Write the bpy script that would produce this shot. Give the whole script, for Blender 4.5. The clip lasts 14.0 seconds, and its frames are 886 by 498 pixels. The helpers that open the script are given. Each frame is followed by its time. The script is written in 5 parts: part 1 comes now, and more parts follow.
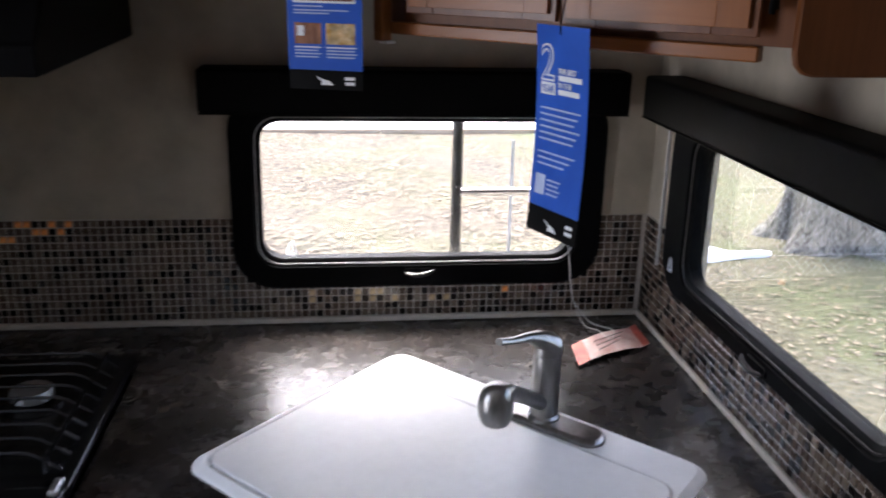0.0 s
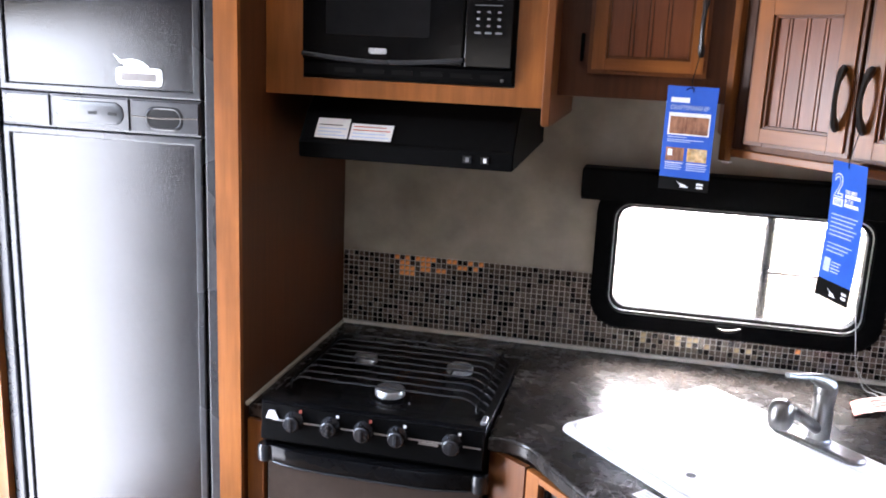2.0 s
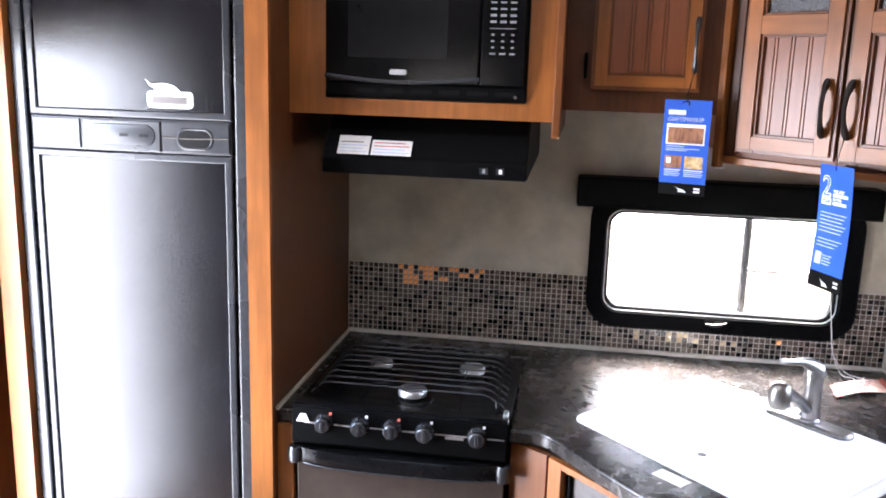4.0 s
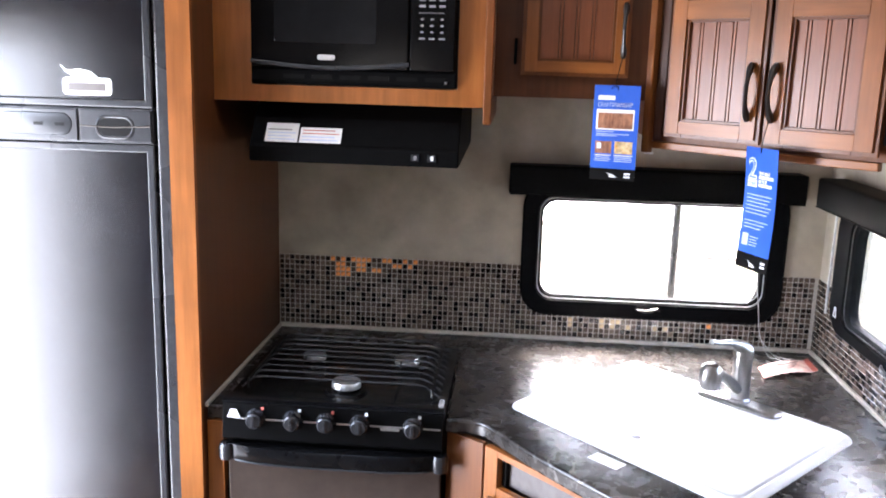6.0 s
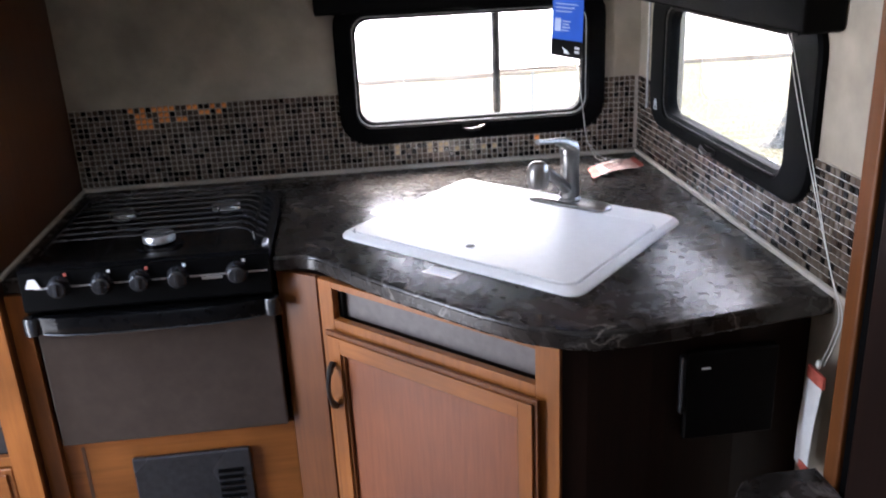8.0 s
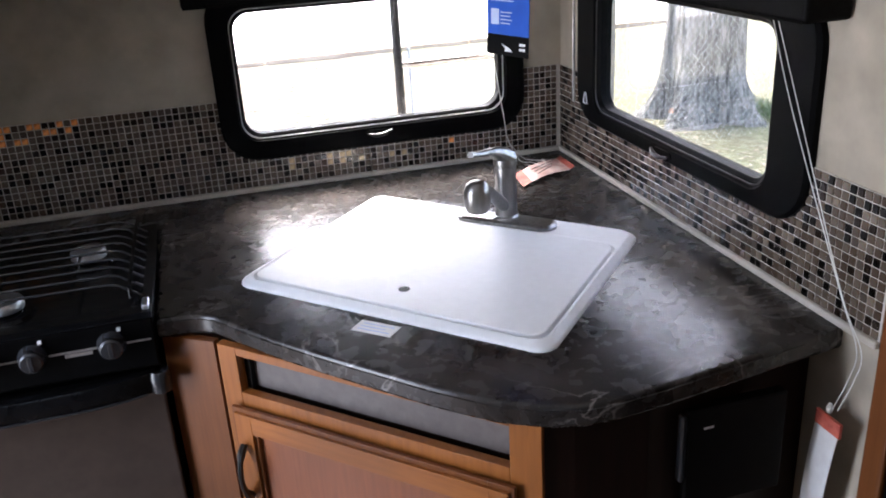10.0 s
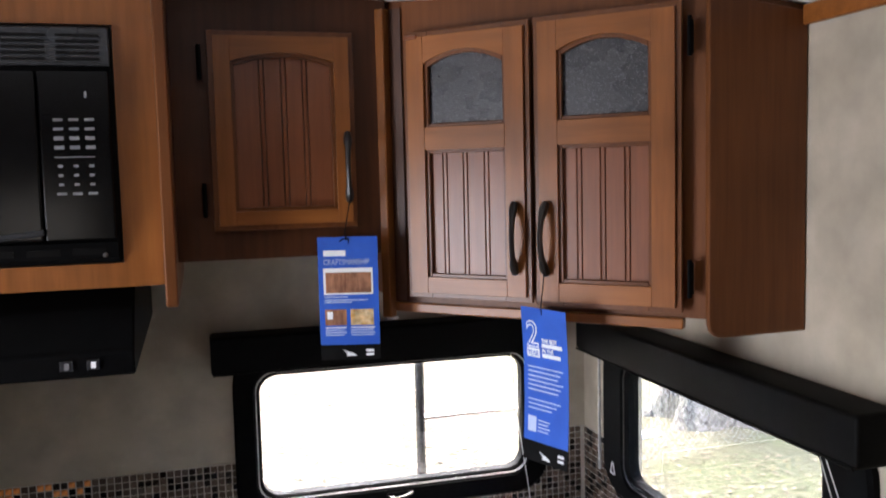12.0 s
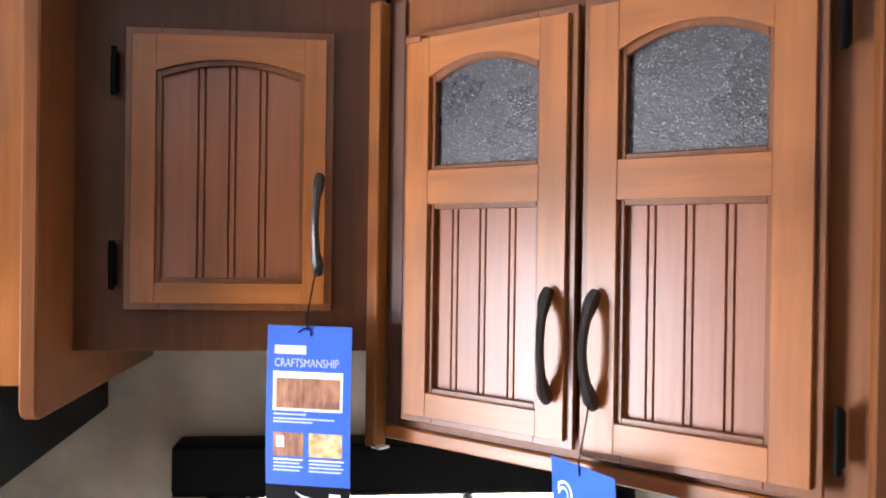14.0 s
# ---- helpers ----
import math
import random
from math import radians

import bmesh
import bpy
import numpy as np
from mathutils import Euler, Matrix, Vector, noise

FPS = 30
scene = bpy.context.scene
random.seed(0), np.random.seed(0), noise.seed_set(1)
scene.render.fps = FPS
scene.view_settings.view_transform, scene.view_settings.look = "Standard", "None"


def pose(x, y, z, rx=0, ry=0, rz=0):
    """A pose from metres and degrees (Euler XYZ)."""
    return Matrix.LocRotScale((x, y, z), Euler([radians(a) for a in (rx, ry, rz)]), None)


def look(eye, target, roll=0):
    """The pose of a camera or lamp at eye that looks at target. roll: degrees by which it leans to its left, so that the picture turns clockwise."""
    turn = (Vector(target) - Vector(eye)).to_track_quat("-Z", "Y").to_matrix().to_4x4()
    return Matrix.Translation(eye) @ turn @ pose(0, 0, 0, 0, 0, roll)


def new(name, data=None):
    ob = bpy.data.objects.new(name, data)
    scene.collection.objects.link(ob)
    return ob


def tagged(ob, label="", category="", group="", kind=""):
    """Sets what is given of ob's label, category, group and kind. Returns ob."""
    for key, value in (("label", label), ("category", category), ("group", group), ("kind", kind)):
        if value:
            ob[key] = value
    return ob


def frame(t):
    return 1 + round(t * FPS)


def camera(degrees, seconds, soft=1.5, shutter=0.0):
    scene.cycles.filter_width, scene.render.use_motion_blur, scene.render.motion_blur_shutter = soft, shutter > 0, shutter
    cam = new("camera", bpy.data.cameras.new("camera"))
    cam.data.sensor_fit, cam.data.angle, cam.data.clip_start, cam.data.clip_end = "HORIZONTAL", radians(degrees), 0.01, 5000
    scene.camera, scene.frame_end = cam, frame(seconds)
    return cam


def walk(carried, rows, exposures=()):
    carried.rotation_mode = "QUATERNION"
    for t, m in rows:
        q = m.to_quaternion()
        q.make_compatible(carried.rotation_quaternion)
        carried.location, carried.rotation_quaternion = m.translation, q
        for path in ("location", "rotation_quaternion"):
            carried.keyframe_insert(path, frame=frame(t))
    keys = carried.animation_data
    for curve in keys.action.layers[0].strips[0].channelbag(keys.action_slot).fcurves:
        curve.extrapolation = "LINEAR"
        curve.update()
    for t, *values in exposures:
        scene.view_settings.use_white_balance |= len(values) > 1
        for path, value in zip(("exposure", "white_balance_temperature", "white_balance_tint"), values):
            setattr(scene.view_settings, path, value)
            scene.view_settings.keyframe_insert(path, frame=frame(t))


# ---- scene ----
cam = camera(54.3, 14.0, soft=1.8, shutter=0.25)
PATH = [
    (0, (0.097, 0.035, 1.597), (0.343, 1.924, 0.988), 1.4),
    (0.5, (0.027, -0.176, 1.63), (0.009, 1.725, 1.011), 0.1),
    (1, (0.01, -0.328, 1.659), (-0.163, 1.583, 1.097), 0.7),
    (1.5, (0.044, -0.528, 1.696), (-0.443, 1.34, 1.176), 1.9),
    (2, (-0.008, -0.648, 1.713), (-0.434, 1.253, 1.261), 2.6),
    (2.2, (-0.072, -0.677, 1.735), (-0.44, 1.234, 1.275), 2.8),
    (4.3, (-0.156, -0.822, 1.71), (-0.424, 1.12, 1.317), 1.2),
    (4.5, (-0.144, -0.825, 1.708), (-0.376, 1.125, 1.332), 0.9),
    (5, (-0.137, -0.838, 1.717), (-0.338, 1.127, 1.402), 1.8),
    (5.5, (-0.143, -0.816, 1.709), (-0.293, 1.144, 1.345), 2.3),
    (6, (-0.153, -0.795, 1.684), (-0.303, 1.157, 1.275), 1.7),
    (6.5, (-0.149, -0.785, 1.656), (-0.266, 1.138, 1.121), 1.1),
    (7, (-0.148, -0.771, 1.61), (-0.174, 1.124, 0.972), 1.8),
    (7.5, (-0.123, -0.776, 1.573), (-0.073, 1.131, 0.973), -2.1),
    (8, (-0.083, -0.702, 1.542), (0.104, 1.163, 0.843), -2.8),
    (8.2, (-0.067, -0.646, 1.523), (0.14, 1.199, 0.78), -2.8),
    (10.3, (-0.147, -0.308, 1.556), (0.344, 1.475, 0.795), -3.3),
    (10.5, (-0.153, -0.296, 1.586), (0.347, 1.506, 0.878), -3.3),
    (11, (-0.168, -0.29, 1.67), (0.391, 1.578, 1.223), -3.8),
    (11.5, (-0.186, -0.284, 1.724), (0.349, 1.619, 1.421), -3.1),
    (12, (-0.166, -0.242, 1.763), (0.372, 1.677, 1.593), -1.4),
    (12.5, (-0.09, -0.132, 1.782), (0.33, 1.821, 1.705), -1.5),
    (13, (0.035, 0.0, 1.77), (0.339, 1.975, 1.689), 1.6),
    (13.5, (0.115, 0.11, 1.749), (0.384, 2.091, 1.695), 1.8),
    (14, (0.138, 0.225, 1.76), (0.346, 2.214, 1.749), 0.8),
]
walk(cam, [(t, look(eye, target, roll)) for t, eye, target, roll in PATH],
     exposures=[(t, stops, 6400 if t < 12 else 6600, 18 if t < 12 else 17) for t, stops in
                ((0, 3.35), (0.6, 3.15), (1.0, 3.2), (1.5, 4.25), (2.0, 5.0), (4.5, 5.35), (6.5, 5.25), (7.5, 4.5), (8.0, 4.15),
                 (10.3, 4.0), (10.5, 3.9), (10.8, 3.3), (11.5, 3.0), (12.0, 4.25), (12.5, 5.3), (13.0, 5.55), (14.0, 5.7))])

# ---- light ----
BACK, RIGHT, LEFT, FRONT = 1.78, 0.772, -1.67, -3.2     # inner faces of the walls
COUNTER = 0.875
GROUND = -0.7

world = bpy.data.worlds.new("overcast_sky")
scene.world = world
world.use_nodes = True
sky = world.node_tree.nodes.new("ShaderNodeTexSky")
sky.sky_type, sky.sun_disc = "NISHITA", False
sky.sun_elevation, sky.sun_rotation = radians(60), radians(0)
sky.air_density, sky.dust_density, sky.ozone_density = 1.0, 4.0, 1.0
background = world.node_tree.nodes["Background"]
world.node_tree.links.new(sky.outputs["Color"], background.inputs["Color"])
background.inputs["Strength"].default_value = 0.15

sun = new("sun", bpy.data.lights.new("sun", "SUN"))
sun.data.energy, sun.data.angle, sun.data.color = 1.5, radians(40), (1.0, 0.97, 0.93)
sun.matrix_world = look((0, 10, 17.3), (0, 0, 0))


def opening_light(name, eye, target, wide, high, watts, color):
    """Area lamp standing in for daylight at an opening out of view."""
    lamp = new(name, bpy.data.lights.new(name, "AREA"))
    lamp.data.shape, lamp.data.size, lamp.data.size_y = "RECTANGLE", wide, high
    lamp.data.energy, lamp.data.color = watts, color
    lamp.matrix_world = look(eye, target)
    return lamp


opening_light("daylight_door", (LEFT + 0.01, 0.60, 0.92), (1, 0.60, 0.92), 0.62, 1.62, 2.3, (0.80, 0.89, 1.0))
# Weak fill lamp added at an assumed front opening, never seen.
opening_light("fill_front", (-1.15, FRONT + 0.02, 1.45), (-1.15, 1, 1.45), 0.5, 0.4, 0.02, (0.85, 0.93, 1.0))


# ---- materials ----
def material(name, dark, light, scale=40.0, stretch=(1, 1, 1), rough=0.5, spread=0.1, bump=0.1, metal=0.0, coat=0.0,
             blotch=0.25, blotch_scale=3.0, detail=6.0, bump_scale=None, distance=0.002, specular=0.5):
    m = bpy.data.materials.new(name)
    m.use_nodes = True
    nodes, link = m.node_tree.nodes, m.node_tree.links.new
    shader = nodes["Principled BSDF"]
    coords = nodes.new("ShaderNodeTexCoord")
    mapping = nodes.new("ShaderNodeMapping")
    mapping.inputs["Scale"].default_value = stretch
    link(coords.outputs["Object"], mapping.inputs["Vector"])
    grain = nodes.new("ShaderNodeTexNoise")
    grain.inputs["Scale"].default_value, grain.inputs["Detail"].default_value = scale, detail
    grain.inputs["Roughness"].default_value = 0.6
    link(mapping.outputs["Vector"], grain.inputs["Vector"])
    ramp = nodes.new("ShaderNodeValToRGB")
    ramp.color_ramp.elements[0].position, ramp.color_ramp.elements[1].position = 0.32, 0.68
    ramp.color_ramp.elements[0].color, ramp.color_ramp.elements[1].color = (*dark, 1), (*light, 1)
    link(grain.outputs["Fac"], ramp.inputs["Fac"])
    cloud = nodes.new("ShaderNodeTexNoise")
    cloud.inputs["Scale"].default_value, cloud.inputs["Detail"].default_value = blotch_scale, 3.0
    link(coords.outputs["Object"], cloud.inputs["Vector"])
    span = nodes.new("ShaderNodeMapRange")
    span.inputs["From Min"].default_value, span.inputs["From Max"].default_value = 0.3, 0.7
    span.inputs["To Min"].default_value, span.inputs["To Max"].default_value = 1 - blotch, 1 + blotch
    link(cloud.outputs["Fac"], span.inputs["Value"])
    mix = nodes.new("ShaderNodeMix")
    mix.data_type, mix.blend_type = "RGBA", "MULTIPLY"
    mix.inputs["Factor"].default_value = 1.0
    link(ramp.outputs["Color"], mix.inputs["A"])
    link(span.outputs["Result"], mix.inputs["B"])
    link(mix.outputs["Result"], shader.inputs["Base Color"])
    gloss = nodes.new("ShaderNodeMapRange")
    gloss.inputs["To Min"].default_value, gloss.inputs["To Max"].default_value = max(0.02, rough - spread), min(1, rough + spread)
    link(cloud.outputs["Fac"], gloss.inputs["Value"])
    link(gloss.outputs["Result"], shader.inputs["Roughness"])
    shader.inputs["Metallic"].default_value = metal
    shader.inputs["Specular IOR Level"].default_value = specular
    shader.inputs["Coat Weight"].default_value, shader.inputs["Coat Roughness"].default_value = coat, 0.24
    if bump:
        relief = nodes.new("ShaderNodeBump")
        relief.inputs["Strength"].default_value, relief.inputs["Distance"].default_value = bump, distance
        source = grain
        if bump_scale:
            source = nodes.new("ShaderNodeTexNoise")
            source.inputs["Scale"].default_value, source.inputs["Detail"].default_value = bump_scale, 3.0
            link(coords.outputs["Object"], source.inputs["Vector"])
        link(source.outputs["Fac"], relief.inputs["Height"])
        link(relief.outputs["Normal"], shader.inputs["Normal"])
    return m


WOOD_UP = material("stained_maple_upright", (0.195, 0.0615, 0.0128), (0.268, 0.0905, 0.0195), 16, (4, 4, 0.3), 0.38, 0.06, 0.03, coat=0.36, blotch=0.3, blotch_scale=4, specular=0.22)
WOOD_ACROSS = material("stained_maple_level", (0.195, 0.0615, 0.0128), (0.268, 0.0905, 0.0195), 16, (0.3, 4, 4), 0.38, 0.06, 0.03, coat=0.36, blotch=0.3, blotch_scale=4, specular=0.22)
WOOD_PANEL = material("stained_maple_panel", (0.165, 0.049, 0.017), (0.215, 0.067, 0.024), 22, (5, 5, 0.3), 0.38, 0.06, 0.03, coat=0.42, blotch=0.18, blotch_scale=4, specular=0.3)
WOOD_LIP = material("glazed_maple_edge", (0.105, 0.032, 0.0080), (0.150, 0.048, 0.0115), 16, (4, 4, 0.3), 0.36, 0.06, 0.03, coat=0.36, blotch=0.3, blotch_scale=4, specular=0.22)
WOOD_GROOVE = material("dark_glaze_and_gap", (0.05, 0.018, 0.008), (0.08, 0.03, 0.012), 30, (4, 4, 0.4), 0.5, 0.05, 0.05)
VINYL_WOOD = material("wood_grain_vinyl", (0.112, 0.036, 0.0095), (0.150, 0.049, 0.0135), 14, (6, 6, 0.3), 0.42, 0.06, 0.03, coat=0.06, blotch=0.28, blotch_scale=3.0, specular=0.22)
# Wood-grain vinyl at about half tone, with shade painted into its colour.
VINYL_SHADED = material("wood_grain_vinyl_shaded", (0.058, 0.0185, 0.0065), (0.082, 0.0265, 0.009), 14, (6, 6, 0.3), 0.40, 0.06, 0.03, coat=0.06, blotch=0.28, blotch_scale=3.0, specular=0.22)
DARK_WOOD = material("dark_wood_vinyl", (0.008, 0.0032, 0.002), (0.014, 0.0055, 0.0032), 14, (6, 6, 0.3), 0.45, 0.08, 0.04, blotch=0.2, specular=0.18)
WALLPAPER = material("mottled_wallpaper", (0.37, 0.32, 0.245), (0.46, 0.40, 0.315), 11, (1, 1, 1), 0.62, 0.08, 0.12, blotch=0.17, blotch_scale=8, bump_scale=260, distance=0.0006)
CEILING = material("ceiling_vinyl", (0.80, 0.79, 0.765), (0.87, 0.86, 0.845), 25, (1, 1, 1), 0.7, 0.05, 0.15, blotch=0.04, bump_scale=180, distance=0.001)
BLACK = material("black_plastic", (0.0012, 0.0012, 0.0013), (0.0024, 0.0024, 0.0026), 60, (1, 1, 1), 0.5, 0.1, 0.15, blotch=0.2, bump_scale=500, distance=0.0004, specular=0.05)
GLOSS_BLACK = material("gloss_black", (0.002, 0.002, 0.0022), (0.004, 0.004, 0.0043), 40, (1, 1, 1), 0.12, 0.05, 0.0, blotch=0.2, specular=0.18)
ENAMEL = material("black_enamel", (0.003, 0.003, 0.0033), (0.006, 0.006, 0.0065), 40, (1, 1, 1), 0.22, 0.1, 0.05, blotch=0.3, specular=0.14)
FABRIC = material("black_vinyl_fabric", (0.0014, 0.0013, 0.0012), (0.0034, 0.003, 0.0027), 90, (1, 1, 1), 0.6, 0.1, 0.3, blotch=0.2, bump_scale=420, distance=0.0008, specular=0.07)
FRIDGE = material("textured_black_steel", (0.004, 0.004, 0.005), (0.007, 0.007, 0.009), 60, (1, 1, 1), 0.10, 0.03, 0.5, blotch=0.3, blotch_scale=6, bump_scale=360, distance=0.0010)
FRIDGE_TRIM = material("satin_black_trim", (0.014, 0.015, 0.017), (0.024, 0.025, 0.028), 60, (1, 1, 1), 0.27, 0.06, 0.04, blotch=0.2, specular=0.5)
OVEN_GLASS = material("dark_bronze_glass", (0.040, 0.029, 0.023), (0.052, 0.038, 0.031), 30, (1, 1, 1), 0.3, 0.08, 0.0, blotch=0.15, specular=0.35)
ACRYLIC = material("white_acrylic", (0.84, 0.84, 0.835), (0.88, 0.88, 0.875), 50, (1, 1, 1), 0.4, 0.06, 0.02, blotch=0.02, specular=0.2)
NICKEL = material("brushed_nickel", (0.22, 0.21, 0.20), (0.32, 0.305, 0.29), 120, (1, 1, 0.2), 0.31, 0.06, 0.03, metal=1.0, blotch=0.12)
CHROME = material("chrome", (0.55, 0.55, 0.56), (0.66, 0.66, 0.67), 60, (1, 1, 1), 0.14, 0.05, 0.0, metal=1.0, blotch=0.08)
ALUMINIUM = material("burner_aluminium", (0.45, 0.45, 0.45), (0.62, 0.62, 0.62), 90, (1, 1, 1), 0.45, 0.08, 0.05, metal=1.0, blotch=0.15)
GROUT = material("pale_grout", (0.47, 0.42, 0.365), (0.58, 0.525, 0.46), 80, (1, 1, 1), 0.8, 0.05, 0.2, blotch=0.15)
TRIM = material("beige_trim", (0.46, 0.41, 0.34), (0.54, 0.49, 0.42), 40, (1, 1, 1), 0.45, 0.05, 0.03, blotch=0.08)
BLUE = material("blue_card", (0.015, 0.085, 0.44), (0.020, 0.105, 0.52), 20, (1, 1, 1), 0.4, 0.05, 0.02, blotch=0.06)
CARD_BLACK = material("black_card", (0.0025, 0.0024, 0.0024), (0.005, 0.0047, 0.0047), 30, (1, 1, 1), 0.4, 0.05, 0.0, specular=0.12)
PRINT_WHITE = material("white_print", (0.78, 0.79, 0.80), (0.84, 0.85, 0.86), 40, (1, 1, 1), 0.5, 0.05, 0.0, blotch=0.05)
PRINT_PALE = material("pale_print", (0.42, 0.50, 0.70), (0.50, 0.57, 0.76), 40, (1, 1, 1), 0.5, 0.05, 0.0, blotch=0.05)
PRINT_BROWN = material("brown_print", (0.16, 0.06, 0.03), (0.38, 0.17, 0.09), 60, (3, 3, 0.4), 0.45, 0.05, 0.0, blotch=0.4, blotch_scale=40)
PRINT_GOLD = material("gold_print", (0.45, 0.24, 0.05), (0.75, 0.62, 0.40), 70, (1, 1, 1), 0.45, 0.05, 0.0, blotch=0.5, blotch_scale=60)
PAPER = material("white_paper", (0.70, 0.69, 0.67), (0.80, 0.79, 0.77), 30, (1, 1, 1), 0.6, 0.05, 0.03, blotch=0.06)
PAPER_PINK = material("red_tinted_paper", (0.56, 0.30, 0.26), (0.72, 0.60, 0.56), 40, (1, 1, 1), 0.55, 0.05, 0.05, blotch=0.15, blotch_scale=16)
KEY_GREY = material("grey_key_print", (0.13, 0.13, 0.14), (0.19, 0.19, 0.20), 60, (1, 1, 1), 0.5, 0.05, 0.0)
BRONZE = material("dark_bronze", (0.010, 0.008, 0.007), (0.020, 0.016, 0.014), 60, (1, 1, 1), 0.33, 0.08, 0.03, blotch=0.3, specular=0.45)
PEWTER = material("aged_pewter", (0.07, 0.062, 0.055), (0.12, 0.108, 0.098), 80, (1, 1, 1), 0.5, 0.08, 0.03, metal=1.0)
SMOKED = material("smoked_glass", (0.006, 0.006, 0.0065), (0.009, 0.009, 0.0095), 30, (1, 1, 1), 0.12, 0.05, 0.0, specular=0.2)
RED = material("red_print", (0.42, 0.06, 0.04), (0.60, 0.16, 0.11), 40, (1, 1, 1), 0.5, 0.05, 0.0, blotch=0.3, blotch_scale=30)
CORD = material("white_cord", (0.62, 0.61, 0.57), (0.76, 0.75, 0.71), 300, (1, 1, 1), 0.8, 0.05, 0.2)
FLOOR = material("vinyl_plank", (0.13, 0.088, 0.058), (0.21, 0.15, 0.10), 14, (0.5, 6, 6), 0.35, 0.08, 0.05, blotch=0.25)
GREY_PANEL = material("grey_brown_panel", (0.085, 0.072, 0.066), (0.12, 0.102, 0.095), 50, (1, 1, 1), 0.35, 0.08, 0.02, blotch=0.12)
BARK = material("grey_bark", (0.030, 0.029, 0.025), (0.25, 0.245, 0.215), 7, (4, 4, 0.6), 0.9, 0.05, 1.0, blotch=0.4, blotch_scale=2, distance=0.08)
STEEL = material("galvanised_steel", (0.30, 0.31, 0.32), (0.42, 0.43, 0.44), 40, (1, 1, 1), 0.5, 0.1, 0.05, metal=0.6, blotch=0.2)
CONCRETE = material("pale_concrete", (0.42, 0.40, 0.37), (0.52, 0.50, 0.47), 3, (1, 1, 1), 0.9, 0.05, 0.2, blotch=0.12, blotch_scale=0.4, distance=0.01)
TIMBER = material("weathered_board", (0.30, 0.22, 0.15), (0.45, 0.35, 0.25), 6, (0.3, 4, 4), 0.85, 0.05, 0.3, blotch=0.2, blotch_scale=1)
GRASS_BLADE = material("dry_grass_blades", (0.10, 0.085, 0.05), (0.24, 0.20, 0.13), 2.5, (1, 1, 1), 0.8, 0.05, 0.0, blotch=0.4, blotch_scale=0.6)
GREEN_BLADE = material("green_grass_blades", (0.045, 0.085, 0.022), (0.095, 0.150, 0.045), 6, (1, 1, 1), 0.7, 0.05, 0.0, blotch=0.3, blotch_scale=3)
LITTER = material("dry_leaves", (0.034, 0.027, 0.018), (0.33, 0.27, 0.19), 34, (1, 1, 1), 0.85, 0.05, 0.0, blotch=0.5, blotch_scale=14)
PLASTIC_SHEET = material("white_plastic_sheet", (0.72, 0.74, 0.78), (0.84, 0.85, 0.88), 8, (1, 1, 1), 0.4, 0.1, 0.3, blotch=0.06, distance=0.01)


def counter_material():
    """Dark grey-brown stone laminate with pale flecks, cloudy patches, faint broken veins and an uneven gloss."""
    m = material("dark_stone_laminate", (0.014, 0.012, 0.011), (0.043, 0.0365, 0.033), 12, (1, 1, 1), 0.2, 0.06, 0.18, blotch=0.45, blotch_scale=4, detail=14, bump_scale=130, distance=0.0011, specular=0.44)
    nodes, link = m.node_tree.nodes, m.node_tree.links.new
    shader = nodes["Principled BSDF"]
    old = shader.inputs["Base Color"].links[0].from_socket
    coords = nodes["Texture Coordinate"]

    def noise_map(scale, detail, lo, hi, to=(0.0, 1.0), distortion=0.0):
        tex, span = nodes.new("ShaderNodeTexNoise"), nodes.new("ShaderNodeMapRange")
        tex.inputs["Scale"].default_value, tex.inputs["Detail"].default_value, tex.inputs["Distortion"].default_value = scale, detail, distortion
        span.inputs["From Min"].default_value, span.inputs["From Max"].default_value = lo, hi
        span.inputs["To Min"].default_value, span.inputs["To Max"].default_value = to
        link(coords.outputs["Object"], tex.inputs["Vector"])
        link(tex.outputs["Fac"], span.inputs["Value"])
        return tex, span.outputs["Result"]

    warp = noise_map(4.6, 5.0, 0, 1, distortion=1.2)[0]
    vein = nodes.new("ShaderNodeValToRGB")
    e = vein.color_ramp.elements
    e[0].position, e[1].position = 0.487, 0.513
    e[0].color, e[1].color = (0, 0, 0, 1), (0, 0, 0, 1)
    mid = vein.color_ramp.elements.new(0.5)
    mid.color = (1.0, 1.0, 1.0, 1)
    link(warp.outputs["Fac"], vein.inputs["Fac"])
    broken = nodes.new("ShaderNodeMath")
    broken.operation = "MULTIPLY"
    link(vein.outputs["Color"], broken.inputs[0])
    link(noise_map(7, 3, 0.48, 0.62)[1], broken.inputs[1])
    flecks = noise_map(230, 4, 0.60, 0.74, (0.0, 0.18))[1]
    both = nodes.new("ShaderNodeMath")
    both.operation = "MAXIMUM"
    link(broken.outputs["Value"], both.inputs[0])
    link(flecks, both.inputs[1])
    mix = nodes.new("ShaderNodeMix")
    mix.data_type = "RGBA"
    mix.inputs["B"].default_value = (0.20, 0.183, 0.168, 1)
    link(both.outputs["Value"], mix.inputs["Factor"])
    link(old, mix.inputs["A"])
    link(mix.outputs["Result"], shader.inputs["Base Color"])
    link(noise_map(30, 12, 0.25, 0.75, (0.22, 0.31))[1], shader.inputs["Roughness"])
    return m


STONE = counter_material()


